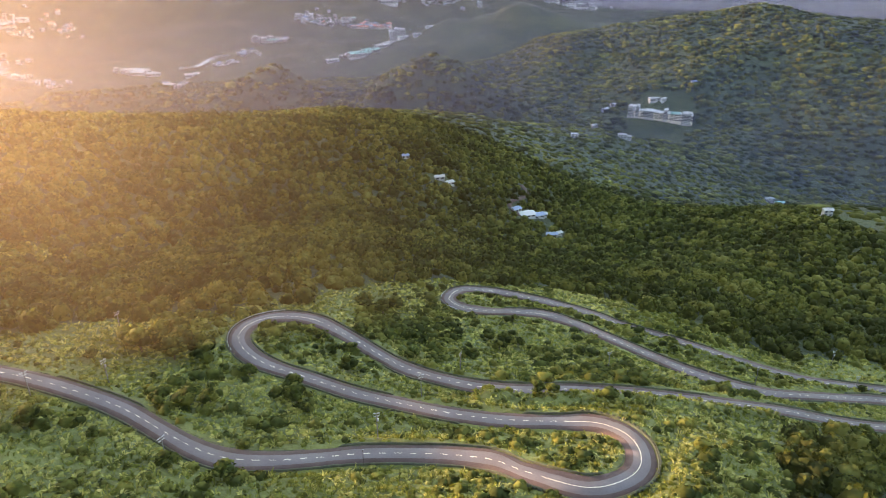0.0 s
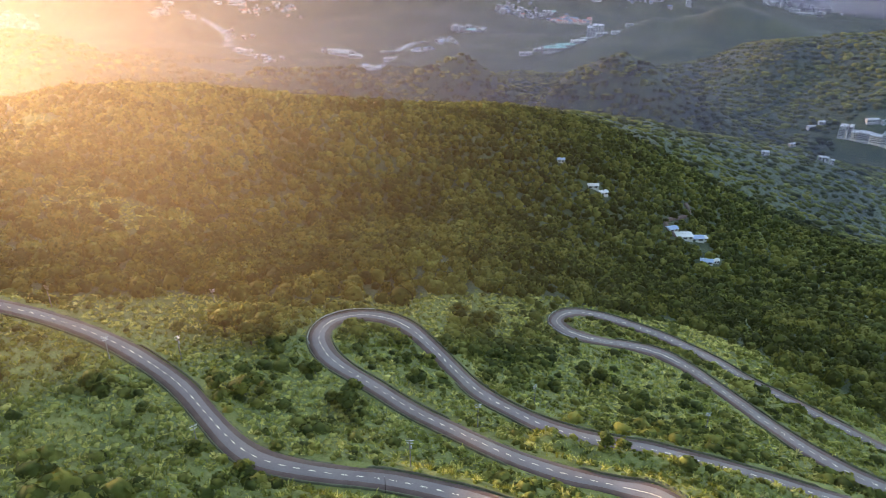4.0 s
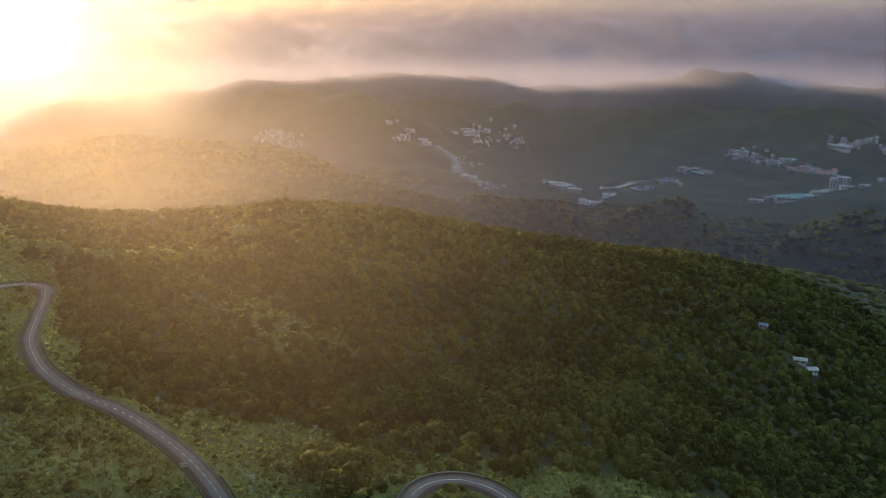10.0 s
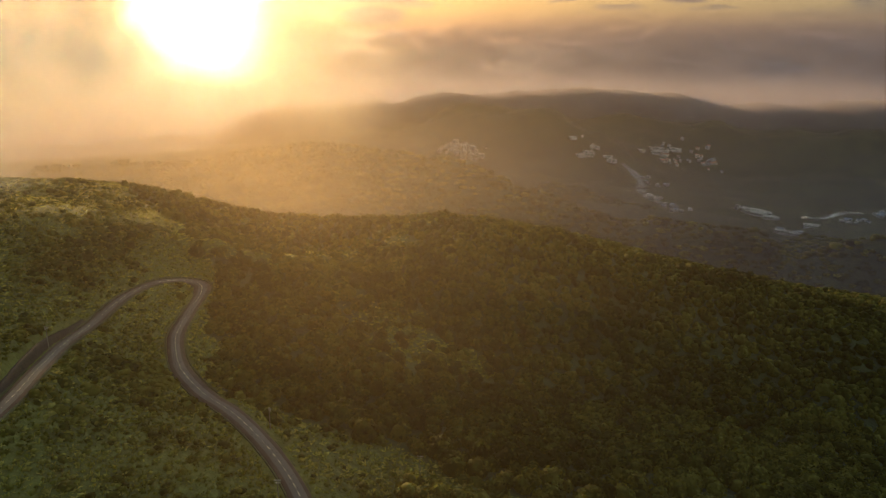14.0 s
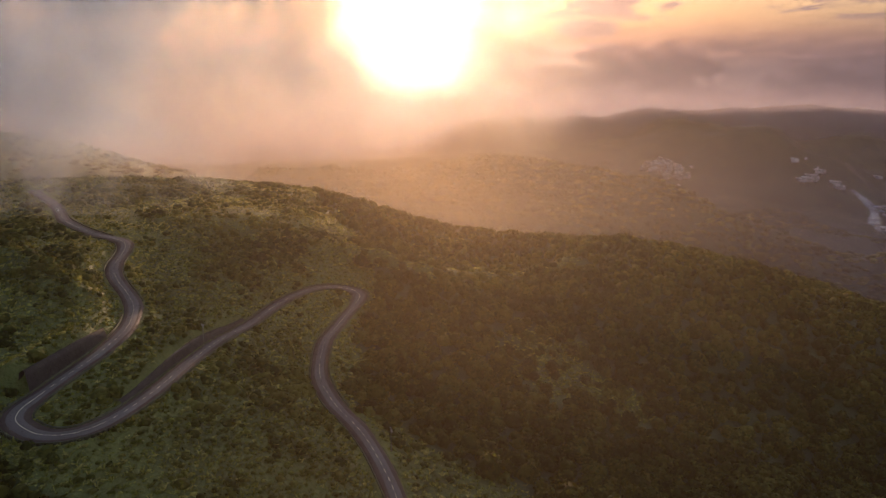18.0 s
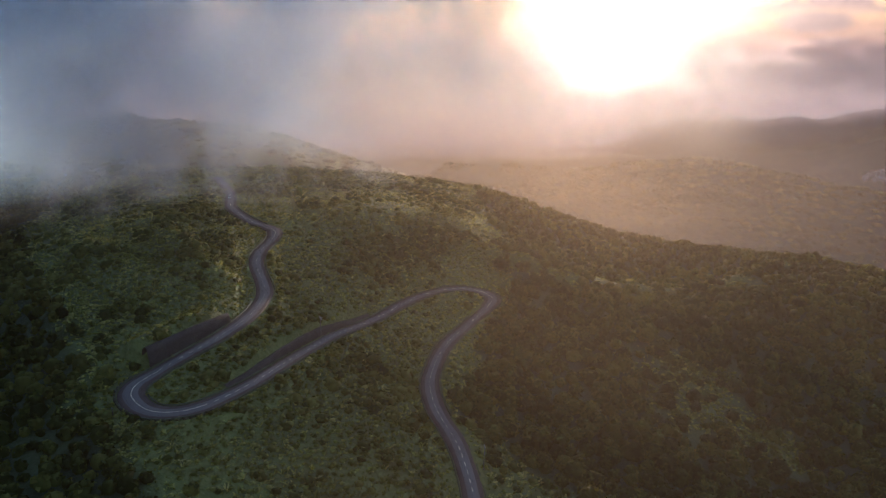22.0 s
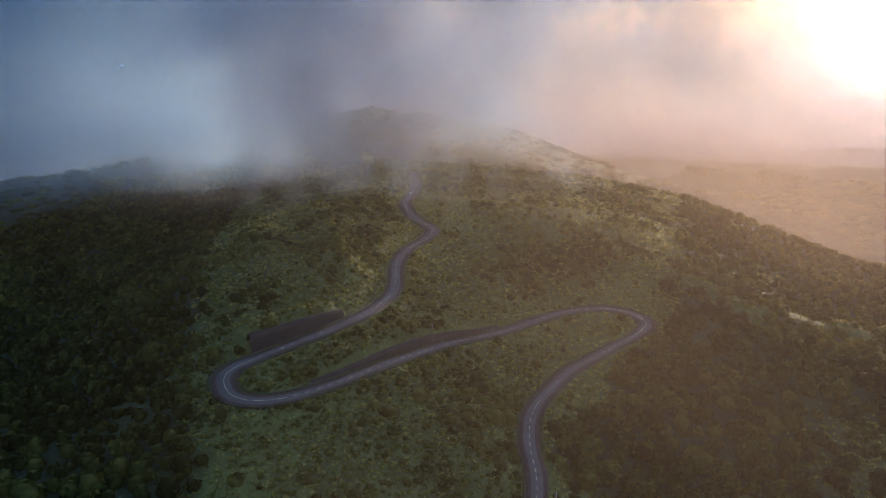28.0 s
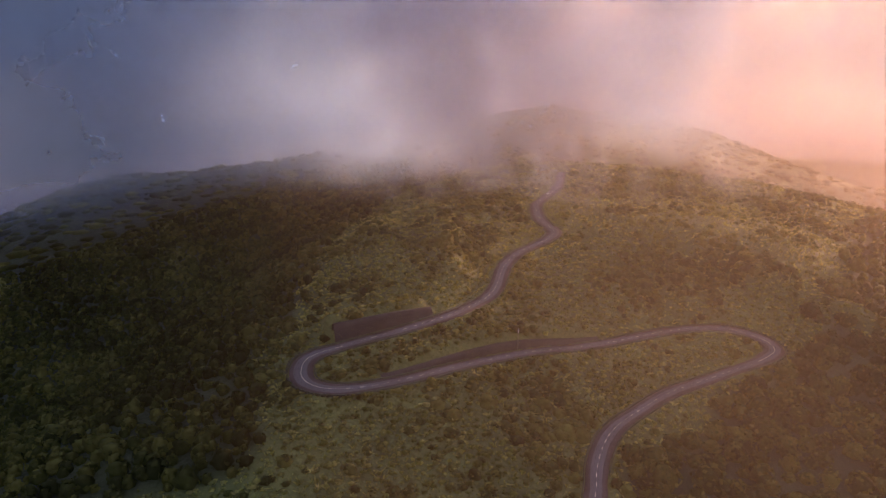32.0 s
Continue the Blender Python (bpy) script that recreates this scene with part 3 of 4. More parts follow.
loose, made, i = [], 0, 0
while i < len(line) - 4:
    if solid[i]:
        j = i
        while j < len(line) - 2 and solid[j]:
            j += 1
        v, f = stripe(i, j + 1)
        ob = new("centre_line", mesh_of("centre_line", v, f, PAINT))
        ob.parent = road
        i = j + 2
    else:
        s0 = i * STEP
        u = np.array([s0, s0 + dash / 2, s0 + dash])
        k = np.arange(len(line)) * STEP
        c = np.stack([np.interp(u, k, line[:, 0]), np.interp(u, k, line[:, 1]), np.interp(u, k, line_z) + 0.104], 1)
        n = np.stack([np.interp(u, k, side[:, 0]), np.interp(u, k, side[:, 1]), 0 * u], 1) * 0.085
        v = np.vstack([c - n, c + n])
        f = np.array([[3, 4, 1, 0], [4, 5, 2, 1]])
        if made < 300:
            ob = new("dash", mesh_of("dash", v, f, PAINT))
            ob.parent = road
            made += 1
        else:
            loose.append((v, f))
        i += 3
if loose:
    v = np.vstack([q[0] for q in loose])
    f = np.vstack([q[1] + 6 * n for n, q in enumerate(loose)])
    ob = new("dashes", mesh_of("dashes", v, f, PAINT))
    ob.parent = road
    ob["kind"] = "stuff"


# ---- vegetation ----
def blob(seed, rings=5, sectors=8):
    """A lumpy round crown of unit size, flat below."""
    r = np.random.default_rng(seed)
    vs, fs = [(0, 0, 1.0)], []
    lump = r.normal(0, 0.13, (rings, sectors))
    for i in range(rings):
        a = (i + 1) / (rings + 0.25) * math.pi * 0.78
        for j in range(sectors):
            b = (j + 0.5 * (i % 2)) / sectors * math.tau
            q = 1 + lump[i, j]
            vs.append((math.sin(a) * math.cos(b) * q, math.sin(a) * math.sin(b) * q, math.cos(a) * q))
    for j in range(sectors):
        fs.append((0, 1 + j, 1 + (j + 1) % sectors))
    for i in range(rings - 1):
        for j in range(sectors):
            a, b = 1 + i * sectors + j, 1 + i * sectors + (j + 1) % sectors
            fs += [(a, a + sectors, b + sectors), (a, b + sectors, b)]
    return np.array(vs), np.array(fs)


def crown(seed, clumps=26, rings=4, sectors=7, least=0.2, most=0.36):
    """A crown of unit radius: a lumpy core set with leaf clumps that stand proud of it."""
    r = np.random.default_rng(seed)
    v, f = blob(seed, rings, sectors)
    v = v * 0.86
    vs, fs, n = [v], [f], len(v)
    for _ in range(clumps):
        a, b = math.acos(r.uniform(-0.25, 1)), r.uniform(0, math.tau)
        d = np.array([math.sin(a) * math.cos(b), math.sin(a) * math.sin(b), math.cos(a)])
        c = d * r.uniform(0.78, 1.02)
        s = r.uniform(least, most)
        q = d + r.normal(0, 0.45, 3)
        q /= np.linalg.norm(q)
        u = np.cross(q, r.normal(0, 1, 3))
        u /= np.linalg.norm(u)
        w = np.cross(q, u)
        k = np.array([c + s * u + 0.1 * s * q, c + s * (0.1 * u + 0.95 * w) - 0.2 * s * q, c - s * (0.9 * u - 0.2 * w) + 0.15 * s * q, c - s * (0.1 * u + w) - 0.25 * s * q])
        vs.append(k)
        fs.append(np.array([(0, 1, 2), (0, 2, 3)]) + n)
        n += 4
    return np.vstack(vs), np.vstack(fs)


def tuft(seed, blades=7):
    """A tuft of bent grass blades of unit height."""
    r = np.random.default_rng(seed)
    vs, fs = [], []
    for i in range(blades):
        b = r.uniform(0, math.tau)
        d, p = np.array([math.cos(b), math.sin(b), 0]), np.array([-math.sin(b), math.cos(b), 0])
        root = d * r.uniform(0, 0.25)
        h, lean, w = r.uniform(0.7, 1.1), r.uniform(0.3, 0.9), r.uniform(0.055, 0.1)
        n = len(vs)
        vs += [root - p * w * 0.6, root + p * w * 0.6, root + d * lean * 0.45 + p * w + (0, 0, h * 0.75), root + d * lean * 0.45 - p * w + (0, 0, h * 0.75), root + d * lean * 1.1 + (0, 0, h * 0.8)]
        fs += [(n, n + 1, n + 2), (n, n + 2, n + 3), (n + 3, n + 2, n + 4)]
    return np.array(vs), np.array(fs)


def scatter(name, shapes, xyz, size, squash, mat, tones, seed):
    """One joined mesh of many copies of the shapes, turned and sized at random."""
    r = np.random.default_rng(seed)
    pick, turn = r.integers(0, len(shapes), len(xyz)), r.uniform(0, math.tau, len(xyz))
    V, F, T, n = [], [], [], 0
    for s, (v, f) in enumerate(shapes):
        k = np.nonzero(pick == s)[0]
        if not len(k):
            continue
        c, sn = np.cos(turn[k])[:, None], np.sin(turn[k])[:, None]
        q = np.stack([(v[:, 0] * c - v[:, 1] * sn) * size[k, None], (v[:, 0] * sn + v[:, 1] * c) * size[k, None], v[:, 2] * (size * squash)[k, None]], -1) + xyz[k][:, None, :]
        V.append(q.reshape(-1, 3))
        F.append((f[None] + (np.arange(len(k)) * len(v))[:, None, None] + n).reshape(-1, 3))
        T.append(np.repeat(tones[k], len(v)))
        n += len(k) * len(v)
    return new(name, mesh_of(name, np.vstack(V), np.vstack(F), mat, attrs=[("tone", np.concatenate(T))]))


def jittered(x0, x1, y0, y1, gap, seed):
    r = np.random.default_rng(seed)
    x, y = np.meshgrid(np.arange(x0, x1, gap), np.arange(y0, y1, gap))
    x, y = x.ravel() + r.uniform(-0.5, 0.5, x.size) * gap, y.ravel() + r.uniform(-0.5, 0.5, x.size) * gap
    return x, y


CLEARINGS = [(82, 650, 13), (94, 655, 9), (72, 655, 8), (100, 606, 9), (107, 612, 5), (-6, 666, 9), (4, 662, 7), (-40, 688, 6), (88, 738, 5), (86, 722, 5), (78, 700, 5), (67, 680, 5), (66, 664, 5), (98, 642, 8),
             (543, 1764, 84), (545, 1815, 26), (348, 1338, 16), (622, 1234, 28), (377, 645, 8), (0, 948, 14)]


def plant(name, shapes, x, y, size, squash, sink, mat, seed, label, category, clear=6.2):
    z, d = ground(x, y)
    r = np.random.default_rng(seed)
    tones = np.clip(0.5 + 0.28 * value_noise(x, y, 38, seed) + 0.2 * value_noise(x, y, 11, seed + 50) + r.normal(0, 0.16, len(x)), 0, 1)
    ok = d > clear + size * 0.6
    ok &= ~((road_near(x, y)[2] > 0.2) & (d < 9.2))
    for cx, cy, cr in CLEARINGS:
        ok &= np.hypot(x - cx, y - cy) > cr + size * 0.5
    ob = scatter(name, shapes, np.stack([x, y, z - sink * size], 1)[ok], size[ok], squash[ok], mat, tones[ok], seed)
    return tagged(ob, label, category, kind="stuff")


CROWNS = [crown(s, 66, 3, 6, 0.12, 0.23) for s in range(40, 48)]
BUSHES = [crown(s, 13, 3, 5) for s in range(50, 56)]
LOW_CROWNS = [blob(s, 2, 6) for s in range(60, 66)]
r0 = np.random.default_rng(5)


def near_zone(x, y):
    return (x > -640) & (x < 380) & (y > -0.3 * x - 380) & (y < 880) & (np.hypot(x + 60, y - 250) < 690) & ((y > 150) | (x < 180)) & ((y > 20) | (x < -40))


x, y = jittered(-640, 380, -320, 900, 7.0, 1)
keep = (wood(x, y) > r0.uniform(0, 1, len(x))) & near_zone(x, y) & ~((y < 190) & (x < 60))
x, y = x[keep], y[keep]
s = np.clip(r0.lognormal(1.38, 0.24, len(x)), 2.0, 6.0) * (1 - 0.25 * np.clip((-x - 300) / 200, 0, 1))
sq = r0.uniform(0.75, 1.15, len(x))
close = np.hypot(x + 70, y - 230) < 330
plant("forest", CROWNS, x[close], y[close], s[close], sq[close], -0.35, FOREST, 31, "dense green broadleaf forest covering the slope", "forest")
plant("forest", BUSHES, x[~close], y[~close], s[~close], sq[~close], -0.35, FOREST, 31, "dense green broadleaf forest on the farther slope", "forest")

# the shaded south slope carries lower, denser wood
x, y = jittered(-640, 60, -320, 190, 5.0, 8)
keep = (wood(x, y) > r0.uniform(0, 1, len(x))) & near_zone(x, y)
x, y = x[keep], y[keep]
s = np.clip(r0.lognormal(0.98, 0.24, len(x)), 1.5, 4.2)
plant("forest", BUSHES, x, y, s, r0.uniform(0.8, 1.2, len(x)), -0.35, FOREST, 38, "low dense dark green wood on the shaded slope", "forest")

x, y = jittered(-2000, 1900, -700, 2600, 15, 2)
off = np.hypot(x + 60, y - 250)
keep = ~near_zone(x, y) & ((off < 1200) | (r0.uniform(0, 1, len(x)) < 0.88)) & ((x > -760) | (y > 560) | (r0.uniform(0, 1, len(x)) < 0.5)) & (y > -0.5 * x - 850) & (y > 1.2 * x - 100) & (y > -700)
x, y = x[keep], y[keep]
z = land(x, y)
k = z > VALLEY + 22
x, y = x[k], y[k]
s = np.clip(r0.lognormal(1.95, 0.25, len(x)), 4.5, 13) * (1 + 0.45 * (np.hypot(x + 60, y - 250) > 1200))
plant("far_woods", LOW_CROWNS, x, y, s, r0.uniform(0.35, 0.55, len(x)), 0.12, FOREST, 32, "distant dark green woods on the hills", "forest")

TUFTS = [tuft(s) for s in range(80, 88)]
x, y = jittered(-700, 400, -90, 520, 2.6, 3)
keep = (wood(x, y) < r0.uniform(0.1, 1, len(x))) & (np.hypot(x + 100, y - 190) < 600) & ((np.hypot(x + 100, y - 190) < 330) | (r0.uniform(0, 1, len(x)) < 0.6))
x, y = x[keep], y[keep]
s = np.clip(r0.lognormal(0.22, 0.28, len(x)), 0.7, 2.2) * (1 + 0.25 * value_noise(x, y, 17, 9))
plant("silver_grass", TUFTS, x, y, s, r0.uniform(0.6, 1.0, len(x)), 0.03, GRASS, 33, "tall pale green silver grass on the open slope", "grass", 4.5)

CLUMPS = [tuft(s, 12) for s in range(90, 98)]
x, y = jittered(-620, 400, -60, 520, 3.1, 6)
keep = (wood(x, y) < r0.uniform(0.1, 0.8, len(x))) & (np.hypot(x + 100, y - 190) < 520) & (r0.uniform(0, 1, len(x)) < 0.62 + 0.6 * value_noise(x, y, 24, 15))
x, y = x[keep], y[keep]
s = np.clip(r0.lognormal(0.5, 0.25, len(x)), 1.0, 2.6)
plant("grass_clumps", CLUMPS, x, y, s, r0.uniform(0.45, 0.75, len(x)), 0.03, PLUME, 35, "pale bushy clumps of silver grass", "grass", 4.6)

# low leafy mounds that cover the slope, thicker in patches
MOUNDS = [crown(q, 13, 2, 5, 0.2, 0.34) for q in range(100, 108)]
x, y = jittered(-420, 330, 20, 400, 2.7, 12)
keep = (wood(x, y) < 0.7) & (np.hypot(x + 80, y - 200) < 300) & (r0.uniform(0, 1, len(x)) < 0.8 + 0.5 * value_noise(x, y, 19, 16))
x, y = x[keep], y[keep]
s = np.clip(r0.lognormal(0.2, 0.28, len(x)), 0.6, 2.0)
plant("undergrowth", MOUNDS, x, y, s, r0.uniform(0.4, 0.75, len(x)), 0.1, GRASS, 36, "lush low green undergrowth on the open slope", "undergrowth", 4.5)

x, y = jittered(-700, 400, -90, 520, 3.6, 4)
keep = (wood(x, y) < 0.6) & (r0.uniform(0, 1, len(x)) < 0.1 + 0.75 * np.clip(value_noise(x, y, 27, 14), 0, 1) + 0.35 * np.clip(value_noise(x, y, 11, 17), 0, 1))
x, y = x[keep], y[keep]
s = np.clip(r0.lognormal(0.72, 0.38, len(x)), 0.8, 3.8) * (1 + 0.3 * value_noise(x, y, 27, 14))
plant("scrub", BUSHES, x, y, s, r0.uniform(0.65, 0.95, len(x)), 0.0, SHRUB, 34, "low green scrub among the grass", "scrub", 4.7)

# rows of scrub on the downhill edge of the lowest legs
picked, shift = [], np.random.default_rng(61)
for i in range(len(line)):
    if (line[i, 0] > 12 and line[i, 1] > 255 and i * STEP < 330) and shift.uniform() < 0.62:
        s = 1.0 if side[i, 1] < 0 else -1.0
        picked.append((*(line[i] + side[i] * s * (5.2 + shift.uniform(0.6, 2.6))), shift.uniform(1.2, 2.5)))
picked = np.array(picked)
plant("roadside_scrub", BUSHES, picked[:, 0], picked[:, 1], picked[:, 2], np.full(len(picked), 1.0), 0.0, SHRUB, 37, "green scrub hanging over the lower edge of the road", "scrub", 3.6)
# ---- things along the road ----
def z_at(x, y):
    return float(ground(np.array([float(x)]), np.array([float(y)]))[0][0])


def thing(name, x, y, turn=0.0, sink=0.0, z=None):
    ob = new(name)
    ob.matrix_world = pose(x, y, (z_at(x, y) if z is None else z) - sink, 0, 0, turn)
    return ob


def mesh_part(name, v, f, mat, parent, label=""):
    ob = new(name, mesh_of(name, v, f, mat))
    ob.parent = parent
    return tagged(ob, label)


def utility_pole(x, y, turn, tall=9.5, can=False):
    p = thing("utility_pole", x, y, turn, 0.3)
    part("pole", rod(bmesh.new(), (0, 0, 0), (0, 0, tall), 0.19, 0.11, 10), CONCRETE, p, "tapered grey concrete pole")
    for k, h in enumerate((tall - 0.25, tall - 1.25)):
        arm = part("crossarm", box(bmesh.new(), -1.15 + 0.2 * k, 1.15 - 0.2 * k, 0.1, 0.22, h - 0.07, h + 0.07), STEEL, p, "galvanised steel crossarm")
        for u in (-1.0, -0.45, 0.45, 1.0):
            bm = rod(bmesh.new(), (u * (1 - 0.17 * k), 0.16, h + 0.07), (u * (1 - 0.17 * k), 0.16, h + 0.2), 0.1, 0.12, 8)
            rod(bm, (u * (1 - 0.17 * k), 0.16, h + 0.2), (u * (1 - 0.17 * k), 0.16, h + 0.34), 0.09, 0.05, 8)
            part("insulator", bm, CERAMIC, arm, "white ceramic insulator")
    bm = bmesh.new()
    for u in (-0.8, 0.8):
        rod(bm, (u, 0.16, tall - 0.3), (0, 0.12, tall - 1.0), 0.025, 0.025, 5)
    part("brace", bm, STEEL, p)
    if can:
        bm = rod(bmesh.new(), (0.34, 0, tall - 3.0), (0.34, 0, tall - 2.1), 0.26, 0.26, 12)
        part("transformer", rod(bm, (0.34, 0, tall - 2.1), (0.34, 0, tall - 1.98), 0.27, 0.12, 12), STEEL, p, "grey transformer can")
    return tagged(p, "tall grey concrete utility pole with two crossarms beside the road", "utility pole", "poles along the road")


for x, y, turn, can in ((-77.5, 151.0, 60, False), (-21, 169, 10, True), (-9, 203, 25, False), (-131, 181.5, 50, False), (-112, 193, 60, True), (5.5, 233, 60, False), (67.5, 246, 20, False),
                        (133, 251, 30, False), (191, 271, 10, False), (194, 298, 15, True), (-128, 238, 40, False), (-169, 199, 0, False), (-243, 144, 30, False)):
    utility_pole(x, y, turn, 9.5 if not can else 10.0, can)

for x, y in ((-24, 156.5), (-172, 79)):
    p = thing("marker_post", x, y, 0, 0.2)
    part("post", rod(bmesh.new(), (0, 0, 0), (0, 0, 6.2 if y > 100 else 3.2), 0.1, 0.08, 8), VERGE, p, "dark tarred wooden post")
    part("cap", rod(bmesh.new(), (0, 0, 6.2 if y > 100 else 3.2), (0, 0, 6.35 if y > 100 else 3.35), 0.12, 0.07, 8), STEEL, p)
    tagged(p, "slim dark wooden post at the edge of the road", "post", "posts at the road's edge")


def nearest(x, y):
    return int(np.hypot(line[:, 0] - x, line[:, 1] - y).argmin())


def edge(i, s, off, lift=0.0):
    q = line[i] + side[i] * s * (wide[i] + off)
    return (q[0], q[1], line_z[i] + lift)


def guard_rail(i0, i1, s):
    """A steel rail on posts along the outer edge of a bend."""
    mid = (i0 + i1) // 2
    base = edge(mid, s, 0.85)
    g = new("guard_rail")
    g.matrix_world = pose(*base)
    v, f = ribbon([(s * (wide + 0.66), 0.5), (s * (wide + 0.6), 0.6), (s * (wide + 0.66), 0.68), (s * (wide + 0.6), 0.76), (s * (wide + 0.66), 0.86), (s * (wide + 0.71), 0.68), (s * (wide + 0.66), 0.5)], i0, i1)
    mesh_part("rail", v - np.array(base), f, STEEL, g, "pale corrugated steel rail")
    for i in range(i0, i1, 2):
        a = Vector(edge(i, s, 0.76, -0.2)) - Vector(base)
        part("post", rod(bmesh.new(), a, a + Vector((0, 0, 1.02)), 0.06, 0.06, 6), STEEL, g)
    return tagged(g, "pale steel guard rail round the outside of a hairpin bend", "guard rail", "guard rails at the bends")


def outer(i):
    return 1 if bend[i] > 0 else -1


for a, b in (((-70, 268), (-78, 231)), ((3, 344), (14, 327))):
    i0, i1 = sorted((nearest(*a), nearest(*b)))
    guard_rail(i0, i1, outer((i0 + i1) // 2))

# low notched parapets of single blocks round the other bends
block = mesh_of("block", [(x, y, z) for z in (-0.5, 0.62) for x, y in ((-0.62, -0.17), (0.62, -0.17), (0.62, 0.17), (-0.62, 0.17))] , [(3, 2, 1, 0), (4, 5, 6, 7), (0, 1, 5, 4), (1, 2, 6, 5), (2, 3, 7, 6), (3, 0, 4, 7)], STONE)
for a, b in (((44, 184), (24, 148)), ((-178, 106), (-193, 84)), ((-313, 235), (-322, 210))):
    i0, i1 = sorted((nearest(*a), nearest(*b)))
    s = outer((i0 + i1) // 2)
    base = edge((i0 + i1) // 2, s, 1.7)
    g = new("parapet_blocks")
    g.matrix_world = pose(*base)
    for i in range(i0, i1):
        ob = new("block", block)
        ob.parent = g
        ob.matrix_basis = Matrix.Translation(Vector(edge(i, s, 1.7)) - Vector(base)) @ pose(0, 0, 0, 0, 0, math.degrees(heading[i]))
    tagged(g, "notched low parapet of dark stone blocks beside a hairpin", "parapet", "parapets at the bends")

# dark sprayed-concrete facings on the cut banks
for x0, y0, x1, y1, h0, hm, h1 in BANKS:
    i0, i1 = sorted((nearest(x0, y0), nearest(x1, y1)))
    s = bank_side[(i0 + i1) // 2]
    ht = bank + 0.25 * value_noise(np.arange(len(line)) * STEP, 0 * line_z, 9, 44)
    o = 0 * wide
    v, f = ribbon([(s * (o + 4.3), -0.4), (s * (o + 4.5), 0.3 * ht), (s * (o + 4.9), 0.7 * ht), (s * (o + 5.4), ht + 0.5), (s * (o + 6.1), ht + 0.6), (s * (o + 7.4), ht - 0.2), (s * (o + 8.0), ht - 3.0)][::int(s)], i0, i1 + 1)
    w = new("retaining_wall", mesh_of("retaining_wall", v, f, FACING, True))
    tagged(w, "dark brown sprayed concrete facing on a cut bank above the road", "retaining wall", kind="structure")


def tree(x, y, tall, spread, seed, mat, label, group):
    """A small broadleaf tree: a tapered trunk, limbs, and a crown of leafy lobes."""
    r = np.random.default_rng(seed)
    t = thing("tree", x, y, 0, 0.2)
    fork = Vector((r.normal(0, 0.1), r.normal(0, 0.1), tall * 0.38))
    part("trunk", rod(bmesh.new(), (0, 0, 0), fork, 0.035 * tall, 0.024 * tall, 7), BARK, t)
    V, F, T, n = [], [], [], 0
    count = 5
    for k in range(count):
        a = (k + r.uniform(-0.3, 0.3)) / count * math.tau
        out = spread * r.uniform(0.38, 0.6) * (0.15 if k == 0 else 1)
        c = np.array([out * math.cos(a), out * math.sin(a), tall * (0.78 if k == 0 else r.uniform(0.48, 0.66))])
        part("limb", rod(bmesh.new(), fork, Vector(c), 0.018 * tall, 0.007 * tall, 5), BARK, t)
        v, f = crown(seed * 10 + k, 34, 3, 6)
        s = spread * r.uniform(0.42, 0.6)
        V.append(v * np.array([s, s, s * r.uniform(0.6, 0.8)]) + c)
        F.append(f + n)
        T.append(np.full(len(v), np.clip(0.5 + r.normal(0, 0.2), 0, 1)))
        n += len(v)
    me = mesh_of("crown", np.vstack(V), np.vstack(F), mat, attrs=[("tone", np.concatenate(T))])
    ob = new("crown", me)
    ob.parent = t
    return tagged(t, label, "tree", group)


LONE = [(-83, 185, 4.8), (-118, 160, 4.2), (-133, 169, 2.8), (-51, 195, 5.2), (-54, 205, 4.6), (-30, 290, 5.5), (-39, 293, 5.0), (-25, 299, 4.6), (24, 270, 3.6), (45, 261, 3.8), (11, 252, 3.6), (-14, 245, 3.6),
        (-99, 216, 6.0), (-113, 221, 6.4), (-87, 216, 5.6), (-100, 227, 6.2), (-38, 226, 4.4), (-71, 211, 3.6), (-3, 294, 2.6), (43, 252, 3.6), (51, 234, 3.4), (32, 206, 3.6), (38, 208, 3.0)]
LONE_MORE = [(-90, 181, 4.6), (-78, 189, 3.6), (-110, 232, 5.8), (-121, 228, 5.4), (-105, 237, 5.6), (-92, 224, 5.4), (-76, 148, 3.6), (-60, 145, 3.6), (-53, 250, 3.2), (-40, 247, 3.4), (-46, 240, 2.8), (27, 280, 4.2), (20, 284, 4.0), (33, 276, 3.6),
             (-58, 197, 3.2), (-46, 188, 2.6), (-126, 211, 3.0), (60, 270, 3.0), (-16, 268, 3.2), (0, 276, 3.0), (14, 300, 2.8), (-8, 310, 3.4), (-160, 92.5, 2.6), (-225, 118, 3.0), (-100, 158, 2.6), (-140, 150, 2.6), (-165, 165, 3.0), (8, 334, 2.6)]
models = {}
for k, (x, y, tall) in enumerate(LONE + LONE_MORE):
    tall *= 1.6
    kind = k % 6
    turn = (k * 77) % 360
    if kind not in models:
        models[kind] = tree(x, y, tall, tall * 0.62, 300 + kind, SHRUB, "rounded green broadleaf tree standing in the tall grass", "trees on the open slope")
        first = models[kind]
        first["tall"] = tall
    else:
        first = models[kind]
        ob = copy_thing(first, pose(x, y, z_at(x, y) - 0.2, 0, 0, turn) @ Matrix.Scale(tall / first["tall"], 4))
for ob in [o for o in scene.objects if "tall" in o.keys()]:
    del ob["tall"]


